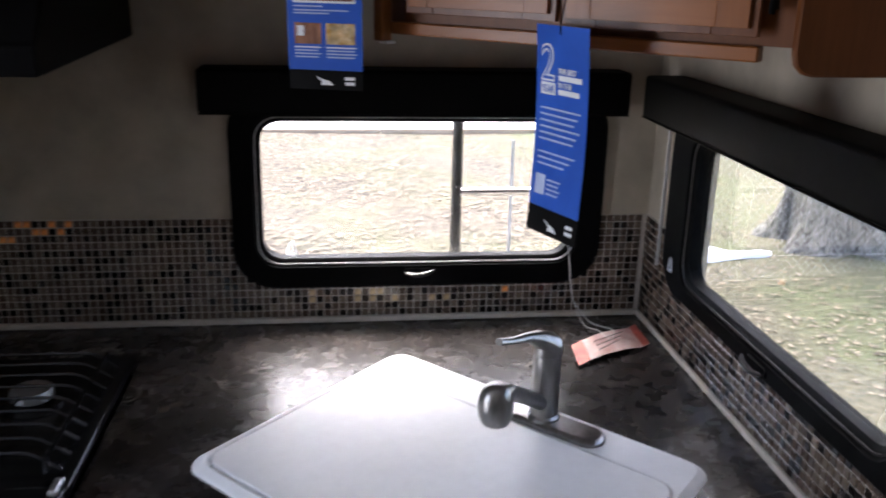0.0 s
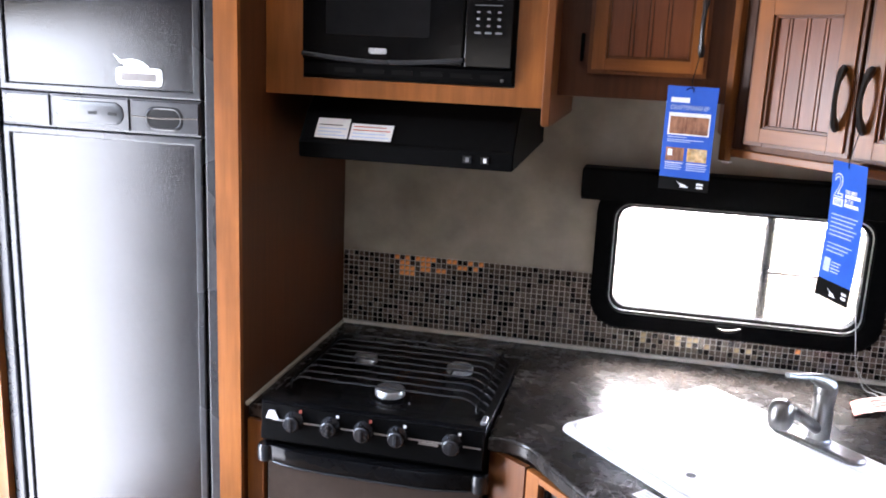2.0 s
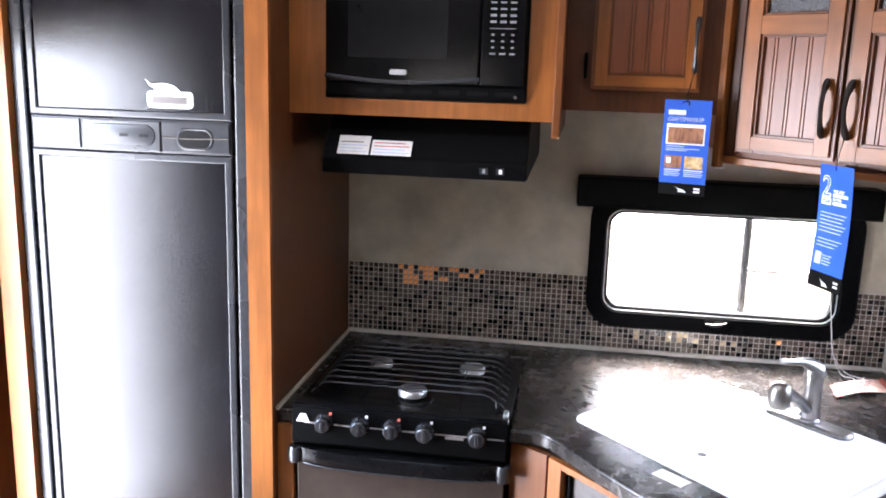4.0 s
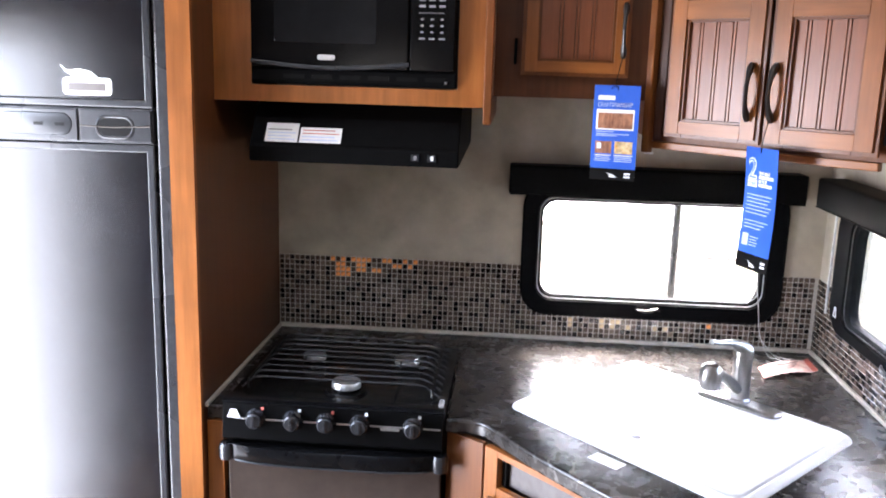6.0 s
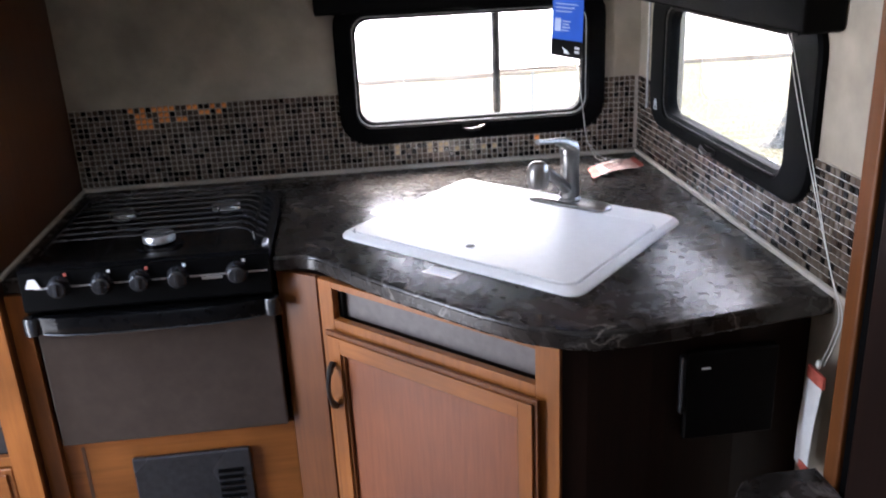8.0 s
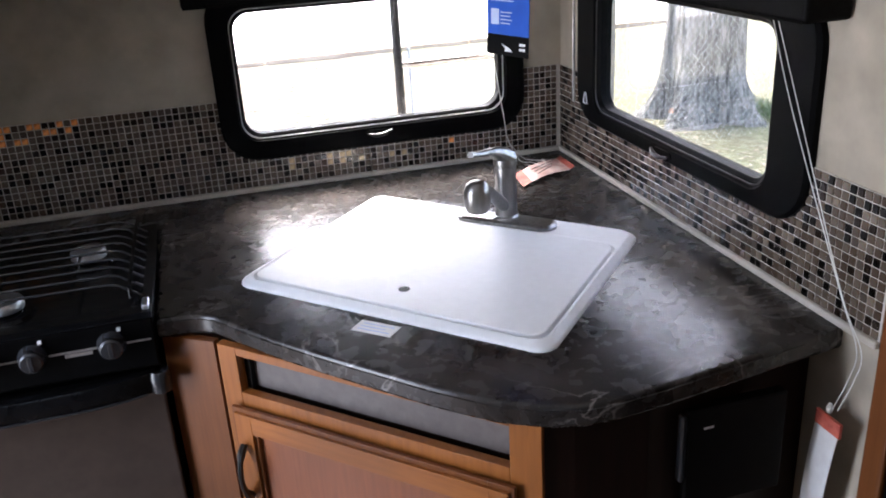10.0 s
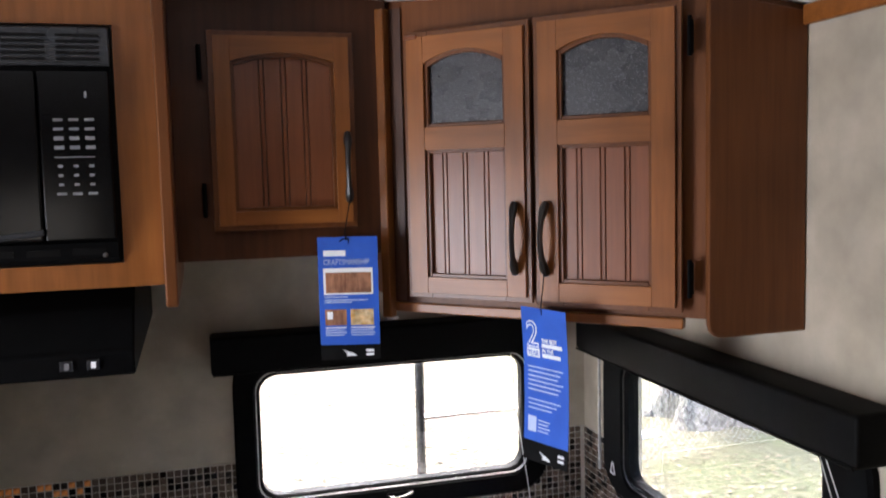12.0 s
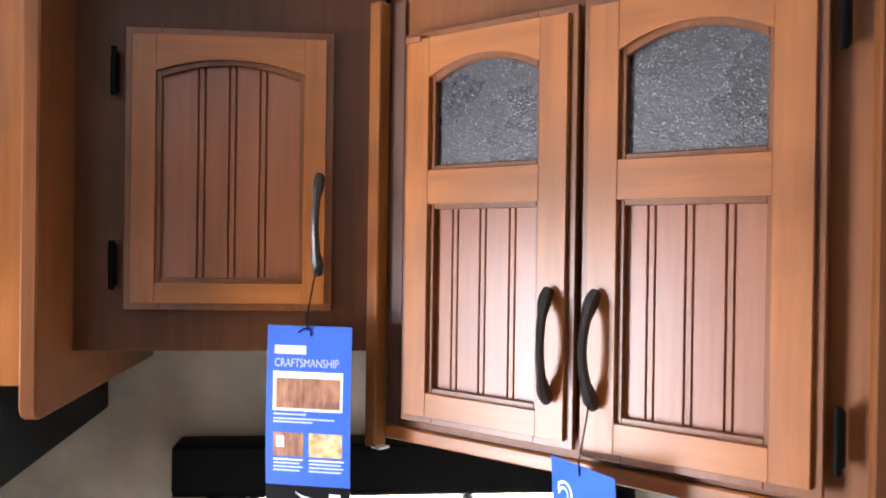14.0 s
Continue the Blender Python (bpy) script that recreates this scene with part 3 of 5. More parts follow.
# casing and pantry edge beside the counter
casing = thing("tall_cabinet", "tall brown wood cabinet edge with a black seal strip", "cabinet", (0.735, 0.3, 0))
part("stile", box(0.692, RIGHT - 0.001, 0.468, 0.508, 0, 1.98, 0.004, 2), VINYL_WOOD, casing)
part("seal_strip", box(0.700, RIGHT - 0.001, 0.440, 0.4675, 0, 1.98, 0.002), BLACK, casing, "black rubber seal strip")
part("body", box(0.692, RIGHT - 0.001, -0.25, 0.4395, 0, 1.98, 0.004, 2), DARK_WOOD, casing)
# Unidentified dark rounded shape; shelf, height and bracket are assumed.
shelf = thing("corner_shelf", "dark rounded shape with a pale edge, built as a small shelf", "shelf", (0.63, 0.50, 0.585))
part("board", prism([(0.6925, 0.40), (0.6925, 0.53), (0.60, 0.53), (0.548, 0.515), (0.522, 0.485), (0.515, 0.44), (0.53, 0.40)], "z", 0.585, 0.605, 0.003), STONE, shelf)
part("bracket", box(0.655, 0.6925, 0.415, 0.43, 0.50, 0.584, 0.002), BLACK, shelf, "black metal bracket")

# ---- cupboards and appliances ----
def handle(bm, x, y, z0, z1, lean=0.0, out=0.030):
    """A bow pull standing off a front that faces -y."""
    pts, radii = [], []
    for i in range(15):
        s = i / 14
        bow = math.sin(math.pi * s)
        pts.append((x + lean * bow, y - 0.004 - (out - 0.004) * bow ** 0.7, z0 + (z1 - z0) * s))
        radii.append(0.0070 - 0.0016 * bow + (0.002 if 0 < i < 3 or 11 < i < 14 else 0))
    return tube(pts, radii, 8, 0.85, into=bm)


def door_member(door, name, x0, x1, z0, z1, yf, mat, step, arch=None):
    """A stile or rail in two layers; step says how far the front layer draws back at left, right, bottom, top."""
    bm, lip = bmesh.new(), bmesh.new()
    l, r, b, u = step
    if arch:
        def bow(a, c, low, high, lift):
            return [(c, high), (a, high)] + [(a + (c - a) * k / 12, low + lift * (1 - (k / 6 - 1) ** 2)) for k in range(13)]
        prism(bow(x0, x1, z0, z1, arch), "y", yf + 0.006, yf + 0.014, 0.0008, into=lip)
        prism(bow(x0 + l, x1 - r, z0 + b, z1 - u, arch), "y", yf + 0.0001, yf + 0.0062, 0.0004, into=bm)
    else:
        box(x0, x1, yf + 0.006, yf + 0.014, z0, z1, 0.0008, into=lip)
        box(x0 + l, x1 - r, yf, yf + 0.0062, z0 + b, z1 - u, 0.0006, into=bm)
    part("lip", lip, WOOD_LIP, door, "darker glazed edge moulding")
    return part(name, bm, mat, door)


def cabinet_door(cabinet, x0, x1, z0, z1, yf, holes, fill, arch=0.0, pull=None, hinge_x=None, joints=(0.28, 0.505, 0.73)):
    """A stepped-edge framed door with beadboard or glass fills, its pull and hinges."""
    holes = sorted(holes, key=lambda h: h[2])
    hx0, hx1 = holes[0][0], holes[0][1]
    door = part("door", box(x0 + 0.012, x1 - 0.012, yf + 0.0200, yf + 0.0212, z0 + 0.012, z1 - 0.012, 0), WOOD_GROOVE, cabinet, "stained wood framed door")
    e, q = 0.009, 0.006
    door_member(door, "stile", x0, hx0, z0, z1, yf, WOOD_UP, (e, q, e, e))
    door_member(door, "stile", hx1, x1, z0, z1, yf, WOOD_UP, (q, e, e, e))
    low = z0
    for k, (a, b, c, d) in enumerate(holes):
        door_member(door, "rail", hx0, hx1, low, c, yf + 0.0002, WOOD_ACROSS, (-q, -q, e if k == 0 else q, q))
        low = d
    door_member(door, "rail", hx0, hx1, low, z1, yf + 0.0002, WOOD_ACROSS, (-q, -q, q, e), arch or None)
    for (a, b, c, d), what in zip(holes, fill):
        top = d + (arch + 0.012 if what == "glass" or len(holes) == 1 else 0.008)
        if what == "glass":
            part("pane", box(a - 0.008, b + 0.008, yf + 0.0145, yf + 0.019, c - 0.008, top, 0), SEEDED, door, "dark seeded glass pane")
        elif what == "flat":
            part("panel", box(a - 0.008, b + 0.008, yf + 0.0145, yf + 0.0195, c - 0.008, top, 0), WOOD_PANEL, door, "flat wood door panel")
        else:
            cuts = [a, *(a + (b - a) * k for k in joints), b]
            last = len(cuts) - 2
            for i, (p, q) in enumerate(zip(cuts, cuts[1:])):
                left = p + (0.0048 if i else -0.006)
                right = q - (0.0048 if i < last else -0.006)
                part("plank", box(left, right, yf + 0.0143, yf + 0.0183, c - 0.006, top - 0.002, 0.0008), WOOD_PANEL, door)
                if i:
                    part("bead", box(p - 0.0032, p + 0.0032, yf + 0.0144, yf + 0.0183, c - 0.006, top - 0.002, 0.0008), WOOD_PANEL, door)
    if pull:
        part("handle", handle(bmesh.new(), *pull), BRONZE, door, "dark bronze bow handle", smooth=True)
    for z in ((z0 + 0.055, z1 - 0.055) if hinge_x else ()):
        hinge = bmesh.new()
        box(hinge_x - 0.004, hinge_x + 0.004, yf + 0.008, yf + 0.019, z - 0.026, z + 0.026, 0.002, into=hinge)
        tube([(hinge_x, yf + 0.006, z - 0.030), (hinge_x, yf + 0.006, z + 0.030)], 0.0036, 8, into=hinge)
        part("hinge", hinge, BLACK, door, "dark bronze hinge")
    return door


def topped(bm):
    """Draws a carcass's upper corners up to the crowned ceiling."""
    for v in bm.verts:
        if v.co.z > 2.05:
            v.co.z = ceiling_height(v.co.x) - 0.001
    return bm


# side panel between refrigerator and range
side_panel = thing("side_panel", "tall brown wood-grain panel beside the refrigerator", "panel", (-0.888, 1.4, 0), kind="structure")
# Shade on this face is painted in by the half-tone vinyl.
part("panel", topped(box(-0.914, -0.8605, 1.094, BACK - 0.001, 0, 2.09, 0.0)), VINYL_SHADED, side_panel)
part("stile", topped(box(-0.915, -0.860, 1.078, 1.0935, 0, 2.09, 0.0)), WOOD_UP, side_panel, "warm brown wood front edge")

# refrigerator in its surround
fridge = thing("refrigerator", "black textured caravan refrigerator with freezer door on top", "refrigerator", (-1.21, 1.40, 0.456))
part("cabinet", box(-1.508, -0.917, 1.13, 1.70, 0.456, 1.995, 0.003), BLACK, fridge)


def ring_frame(x0, x1, z0, z1, side, low, high, y0, y1, edge=0.004):
    """A rectangular frame in one piece, with eased front edges."""
    def loop(a, y):
        return [(x, y, z) for x, z in ((x0 + side * a, z0 + low * a), (x1 - side * a, z0 + low * a), (x1 - side * a, z1 - high * a), (x0 + side * a, z1 - high * a))]
    k = edge / side
    return loft([loop(0, y1), loop(0, y0 + edge * 0.5), loop(k, y0), loop(1 - k, y0), loop(1, y0 + edge * 0.5), loop(1, y1)], ring=True)


trim_bm = ring_frame(-1.508, -0.917, 0.456, 1.995, 0.032, 0.036, 0.040, 1.098, 1.1295)
part("outer_frame", trim_bm, FRIDGE_TRIM, fridge, "satin black outer frame")


def fridge_door(name, z0, z1):
    rim = ring_frame(-1.467, -0.958, z0, z1, 0.018, 0.016, 0.016, 1.098, 1.128, 0.003)
    d = part(name, rim, FRIDGE_TRIM, fridge, "black door with a satin frame")
    part("door_skin", box(-1.4488, -0.9762, 1.104, 1.127, z0 + 0.0162, z1 - 0.0162, 0.001), FRIDGE, d, "pebbled glossy black door skin")
    return d


fridge_door("fridge_door", 0.502, 1.494)
freezer = fridge_door("freezer_door", 1.578, 1.946)
strip = part("handle_strip", box(-1.467, -0.958, 1.100, 1.128, 1.4965, 1.5755, 0.003, 2), FRIDGE_TRIM, fridge, "satin black control strip")
for x0, x1 in ((-1.462, -1.338), (-1.332, -1.134), (-1.128, -0.962)):
    part("cover", box(x0, x1, 1.0955, 1.0998, 1.501, 1.571, 0.002, 2), FRIDGE_TRIM, strip)
bm = loft([[(x, y, z) for x, z in rounded(-1.318 + e, -1.146 - e, 1.512 + e, 1.562 - e, 0.0249 - e, 6)] for e, y in ((0, 1.0953), (0.001, 1.0935), (0.006, 1.0925))], True)
part("badge", bm, FRIDGE_TRIM, strip, "raised oval badge", smooth=True)
for x in (-1.235, -1.185):
    part("badge_mark", box(x, x + 0.022, 1.0917, 1.0924, 1.533, 1.540, 0), CARD_BLACK, strip)
bm = loft([[(x, y, z) for x, z in rounded(-1.092 + e, -1.000 - e, 1.506 + e, 1.560 - e, 0.024 - e * 0.5, 6)] for e, y in ((0, 1.0953), (0.004, 1.0925), (0.008, 1.0953))], False)
part("recess_rim", bm, FRIDGE_TRIM, strip, smooth=True)
part("recess", prism(rounded(-1.086, -1.006, 1.512, 1.554, 0.020, 5), "y", 1.0945, 1.0953), CARD_BLACK, strip, "dark finger recess")
part("slide_bar", tube([(-1.127, 1.0945, 1.535), (-1.06, 1.0935, 1.533), (-0.964, 1.0945, 1.537)], 0.0018, 6), PEWTER, strip, "thin latch bar")
plate = part("maker_plate", prism(rounded(-1.166, -1.052, 1.602, 1.641, 0.010, 4), "y", 1.1012, 1.1038), PRINT_WHITE, freezer, "white badge with a grey bar and a bird-like shape")
part("badge_bar", box(-1.152, -1.066, 1.1002, 1.1010, 1.612, 1.629, 0), GREY_PANEL, plate)
part("bird", prism([(-1.170, 1.668), (-1.155, 1.657), (-1.125, 1.660), (-1.100, 1.655), (-1.085, 1.644), (-1.085, 1.6405), (-1.150, 1.6405), (-1.143, 1.646), (-1.158, 1.652)], "y", 1.1012, 1.1038), PRINT_WHITE, plate)

fridge_case = thing("refrigerator_surround", "warm brown wood surround below and beside the refrigerator", "cabinet", (-1.21, 1.4, 0))
part("rail", box(-1.508, -0.916, 1.088, 1.12, 0.432, 0.4545, 0.001), WOOD_ACROSS, fridge_case)
part("face", box(-1.56, -0.9155, 1.096, 1.12, 0.0, 0.4315, 0.001), WOOD_UP, fridge_case)
part("stile", topped(box(-1.565, -1.5095, 1.078, BACK - 0.001, 0.432, 2.09, 0.0)), WOOD_UP, fridge_case)
part("top_rail", topped(box(-1.509, -0.9155, 1.088, 1.12, 1.997, 2.09, 0)), WOOD_ACROSS, fridge_case)
bm = box(-1.50, -0.918, 1.082, 1.0955, 0.19, 0.426, 0.003)
box(-1.488, -0.930, 1.076, 1.0815, 0.202, 0.414, 0.003, into=bm)
drawer = part("drawer_front", bm, WOOD_ACROSS, fridge_case, "light brown wood drawer front")
bm = bmesh.new()
for side in (-1, 1):
    tube([(-1.163 + 0.055 * math.cos(math.pi * (k / 12)), 1.062 + 0.010 * abs(math.cos(math.pi * k / 12)), 0.355 + side * 0.013 * math.sin(math.pi * k / 12)) for k in range(13)], 0.0035, 6, into=bm)
for x in (-1.218, -1.108):
    tube([(x, 1.077, 0.355), (x, 1.070, 0.355)], 0.005, 8, into=bm)
part("handle", bm, PEWTER, drawer, "oval open pewter pull", smooth=True)

# worktop
edge = [(0.770, 0.662), (0.69, 0.651), (0.60, 0.637), (0.52, 0.624), (0.43, 0.611), (0.36, 0.603), (0.30, 0.605), (0.25, 0.621), (0.19, 0.658), (0.12, 0.724),
        (0.04, 0.814), (-0.03, 0.894), (-0.09, 0.967), (-0.138, 1.032), (-0.165, 1.070), (-0.185, 1.096), (-0.207, 1.111), (-0.235, 1.118), (-0.281, 1.120)]
top_outline = [(-0.8585, BACK - 0.001), (0.770, BACK - 0.001), *edge, (-0.281, 1.600), (-0.816, 1.600), (-0.816, 1.118), (-0.8585, 1.118)]
bm = prism(top_outline, "z", COUNTER - 0.038, COUNTER)
rim = [e for e in bm.edges if all(abs(v.co.z - COUNTER) < 1e-5 for v in e.verts) or all(abs(v.co.z - COUNTER + 0.038) < 1e-5 for v in e.verts)]
bmesh.ops.bevel(bm, geom=rim, offset=0.007, segments=3, affect="EDGES", profile=0.5, clamp_overlap=True)
worktop = thing("worktop", "dark grey-brown veined stone-look laminate worktop with a curved front", "worktop", (0, 1.4, COUNTER - 0.038))
part("slab", bm, STONE, worktop, smooth=True)
band = []
for k, (x, y) in enumerate(edge[1:], 1):
    ahead, behind = Vector(edge[min(k + 1, len(edge) - 1)]), Vector(edge[k - 1])
    way = (ahead - behind).normalized()
    out = Vector((way.y, -way.x)) if way.x < 0 else Vector((-way.y, way.x))
    out = -out if out.y > 0 else out
    p, q = Vector((x, y)) - out * 0.001, Vector((x, y)) + out * 0.0022
    band.append([(p.x, p.y, COUNTER - 0.031), (q.x, q.y, COUNTER - 0.030), (q.x, q.y, COUNTER - 0.008), (p.x, p.y, COUNTER - 0.007)])
part("edge_band", loft(band, True), STONE, worktop, "dark laminate front edge", smooth=True)
part_label = thing("counter_sticker", "white printed label stuck on the worktop", "label", (0.077, 0.94, COUNTER), 0)
bm = box(-0.038, 0.038, -0.019, 0.019, 0, 0.0006, 0)
bm.transform(pose(0.077, 0.94, COUNTER + 0.0003, 0, 0, -43))
part("paper", bm, PAPER, part_label)
for k in range(3):
    bm = box(-0.030, 0.030 - 0.012 * (k % 2), -0.0015, 0.0015, 0.0008, 0.0011, 0)
    bm.transform(pose(0.077, 0.94, COUNTER + 0.0003, 0, 0, -43) @ Matrix.Translation((0, 0.010 - 0.010 * k, 0)))
    part("text_bar", bm, PRINT_PALE, part_label)

# sink with its cover, set across the corner
sink = thing("sink", "white acrylic corner sink with a fitted white cover", "sink", (-0.625, 0.989, COUNTER), -45)
SINK_C, SINK_W, SINK_D = (-0.643, 1.016), 0.325, 0.262


def sink_place(a, b, z):
    """Shears the sink's rectangle so its corners fit the camera's view."""
    return (SINK_C[0] + a - 0.040 * b, SINK_C[1] + b - 0.022 * a, z)


def sink_loop(inset, z, r):
    return [sink_place(x, y, z) for x, y in rounded(-SINK_W + inset, SINK_W - inset, -SINK_D + inset, SINK_D - inset, r, 12)]


def well_loop(inset, z, r):
    return [sink_place(x, y, z) for x, y in rounded(-SINK_W + 0.020 + inset, SINK_W - 0.020 - inset, -SINK_D + 0.0185 + inset, SINK_D - 0.092 - inset, r, 12)]


rim = loft([sink_loop(0.0, COUNTER + 0.0004, 0.035), sink_loop(0.0005, COUNTER + 0.0036, 0.035), sink_loop(0.003, COUNTER + 0.0068, 0.034), sink_loop(0.008, COUNTER + 0.0100, 0.032), sink_loop(0.014, COUNTER + 0.0140, 0.03),
            well_loop(-0.003, COUNTER + 0.0140, 0.03), well_loop(0.0, COUNTER + 0.0125, 0.03), well_loop(0.001, COUNTER + 0.0029, 0.03), well_loop(0.02, COUNTER - 0.030, 0.03)])
part("basin", rim, ACRYLIC, sink)
cover = loft([well_loop(0.0055, COUNTER + 0.0036, 0.028), well_loop(0.0055, COUNTER + 0.0140, 0.028), well_loop(0.0062, COUNTER + 0.0152, 0.026), well_loop(0.0085, COUNTER + 0.0158, 0.024)], True)
lid = part("cover", cover, ACRYLIC, sink, "flat white sink cover")
part("finger_hole", lathe([(0.0105, 0), (0.0105, 0.0006), (0.001, 0.0007)], (-0.628, 0.842, COUNTER + 0.0157), sides=16), CARD_BLACK, lid, "dark finger hole")
part("overflow", box(-0.722, -0.684, 1.150, 1.160, COUNTER + 0.0142, COUNTER + 0.0148, 0), CARD_BLACK, sink)

# tap
tap = thing("faucet", "brushed nickel single-lever pull-out kitchen faucet", "faucet", (-0.600, 1.214, COUNTER + 0.0140), -45)
FX, FY, FZ = -0.600, 1.214, COUNTER + 0.0145
part("base_plate", loft([[(x, y, z) for x, y in rounded(FX - 0.112 + e, FX + 0.112 - e, FY - 0.029 + e, FY + 0.029 - e, 0.0285 - e, 7)] for e, z in ((0, FZ), (0, FZ + 0.006), (0.004, FZ + 0.010), (0.010, FZ + 0.011))], True), NICKEL, tap, smooth=True)
part("body", lathe([(0.027, 0.010), (0.027, 0.016), (0.0235, 0.020), (0.0225, 0.10), (0.0235, 0.118), (0.0225, 0.121), (0.0225, 0.124), (0.0245, 0.126), (0.0245, 0.140), (0.020, 0.152), (0.010, 0.158), (0.001, 0.159)], (FX, FY, FZ), sides=24), NICKEL, tap, smooth=True)
part("lever", tube([(FX, FY, FZ + 0.142), (FX - 0.004, FY - 0.022, FZ + 0.157), (FX - 0.009, FY - 0.050, FZ + 0.167), (FX - 0.015, FY - 0.085, FZ + 0.171), (FX - 0.020, FY - 0.113, FZ + 0.177)], [0.021, 0.014, 0.0075, 0.0052, 0.0058], 12, 1.3), NICKEL, tap, smooth=True)
part("spout", tube([(FX, FY - 0.010, FZ + 0.040), (FX + 0.014, FY - 0.080, FZ + 0.083), (FX + 0.028, FY - 0.160, FZ + 0.128)], [0.0135, 0.0125, 0.0125], 14), NICKEL, tap, smooth=True)
head = tube([(FX + 0.027, FY - 0.152, FZ + 0.1245), (FX + 0.031, FY - 0.176, FZ + 0.130), (FX + 0.035, FY - 0.195, FZ + 0.130)], [0.0135, 0.0165, 0.017], 16)
drum = lathe([(0.001, 0.158), (0.013, 0.157), (0.020, 0.151), (0.0245, 0.139), (0.0258, 0.124), (0.0245, 0.110), (0.0205, 0.100), (0.0195, 0.0985), (0.001, 0.0990)], (0, 0, 0), sides=22)
drum.transform(Matrix.Translation((FX + 0.037, FY - 0.200, FZ)))
joined(head, drum)
part("spray_head", head, NICKEL, tap, "rounded nickel pull-out spray head", smooth=True)

# sink base set across the corner
base_cab = thing("sink_cabinet", "brown wood corner base cabinet with dark recessed panel", "cabinet", (-0.56, 0.7, 0), -45)
BF = 0.624
face = bmesh.new()
for x0, x1, z0, z1 in ((-0.886, -0.844, 0.10, 0.836), (-0.324, -0.272, 0.10, 0.836), (-0.844, -0.324, 0.820, 0.836), (-0.844, -0.324, 0.700, 0.747), (-0.844, -0.324, 0.10, 0.14)):
    box(x0, x1, BF, BF + 0.018, z0, z1, 0.001, into=face)
part("face_frame", face, WOOD_UP, base_cab)
part("recessed_panel", box(-0.843, -0.325, BF + 0.030, BF + 0.036, 0.7475, 0.8195, 0), GREY_PANEL, base_cab, "grey-brown recessed panel")
# Black strip painting shade down the left side of the recess.
part("recess_shade_strip", box(-0.8435, -0.833, BF + 0.0185, BF + 0.030, 0.7475, 0.8195, 0), CARD_BLACK, base_cab)
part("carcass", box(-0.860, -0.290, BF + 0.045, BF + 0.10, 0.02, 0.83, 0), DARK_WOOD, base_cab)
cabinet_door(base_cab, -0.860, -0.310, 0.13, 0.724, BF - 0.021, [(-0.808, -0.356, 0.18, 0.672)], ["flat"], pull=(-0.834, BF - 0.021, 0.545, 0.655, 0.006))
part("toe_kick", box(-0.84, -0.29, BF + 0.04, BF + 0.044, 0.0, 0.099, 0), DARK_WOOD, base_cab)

filler = thing("filler_panel", "brown wood filler panel between range and corner cabinet", "panel", (-0.22, 1.1, 0))
part("panel", prism([(-0.278, 1.135), (-0.190, 1.075), (-0.180, 1.087), (-0.266, 1.148), (-0.266, 1.60), (-0.278, 1.60)], "z", 0.101, 0.836), VINYL_WOOD, filler)
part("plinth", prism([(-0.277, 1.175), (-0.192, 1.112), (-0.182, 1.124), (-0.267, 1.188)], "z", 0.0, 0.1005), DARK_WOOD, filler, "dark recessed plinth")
end_cab = thing("end_cabinet", "dark brown end panel below the worktop", "cabinet", (0.5, 0.66, 0))
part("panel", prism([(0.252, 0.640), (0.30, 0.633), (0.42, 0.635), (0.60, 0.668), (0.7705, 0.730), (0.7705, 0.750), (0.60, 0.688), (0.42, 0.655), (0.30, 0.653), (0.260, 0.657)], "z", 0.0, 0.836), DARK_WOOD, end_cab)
access = part("access_box", box(0.485, 0.66, 0.634, 0.658, 0.62, 0.80, 0.003), CARD_BLACK, end_cab, "black plastic control box")
part("grip", box(0.474, 0.484, 0.632, 0.652, 0.675, 0.795, 0.003), FRIDGE_TRIM, access)
part("mark", box(0.513, 0.530, 0.6332, 0.6338, 0.765, 0.769, 0), PRINT_WHITE, access)

# range
oven = thing("gas_range", "black three-burner gas range with a bronze glass oven door", "range", (-0.548, 1.3, 0.44))
RX0, RX1 = -0.812, -0.285
part("body", box(RX0 + 0.006, RX1 - 0.006, 1.14, 1.585, 0.448, 0.872, 0.001), BLACK, oven)
bm = prism([(1.092, 0.896), (1.104, 0.901), (1.138, 0.901), (1.152, 0.893), (1.590, 0.893), (1.590, 0.877), (1.135, 0.877), (1.100, 0.880)], "x", RX0 - 0.002, RX1 + 0.002, 0.002)
part("cooktop", bm, ENAMEL, oven, "glossy black enamel cooktop")
bm = prism([(1.090, 0.8955), (1.082, 0.808), (1.100, 0.798), (1.139, 0.798), (1.139, 0.8765), (1.101, 0.8795)], "x", RX0, RX1, 0.002)
panel = part("control_panel", bm, BLACK, oven)
part("stripe", box(RX0 + 0.03, RX1 - 0.006, 1.0845, 1.0875, 0.8565, 0.8595, 0), ALUMINIUM, panel, "thin silver line")
part("badge", prism([(-0.800, 0.860), (-0.768, 0.860), (-0.777, 0.880), (-0.791, 0.880)], "y", 1.0835, 1.0865), PRINT_WHITE, panel, "white trapezoid badge")
part("script", box(-0.432, -0.388, 1.0838, 1.0865, 0.849, 0.855, 0), ALUMINIUM, panel)
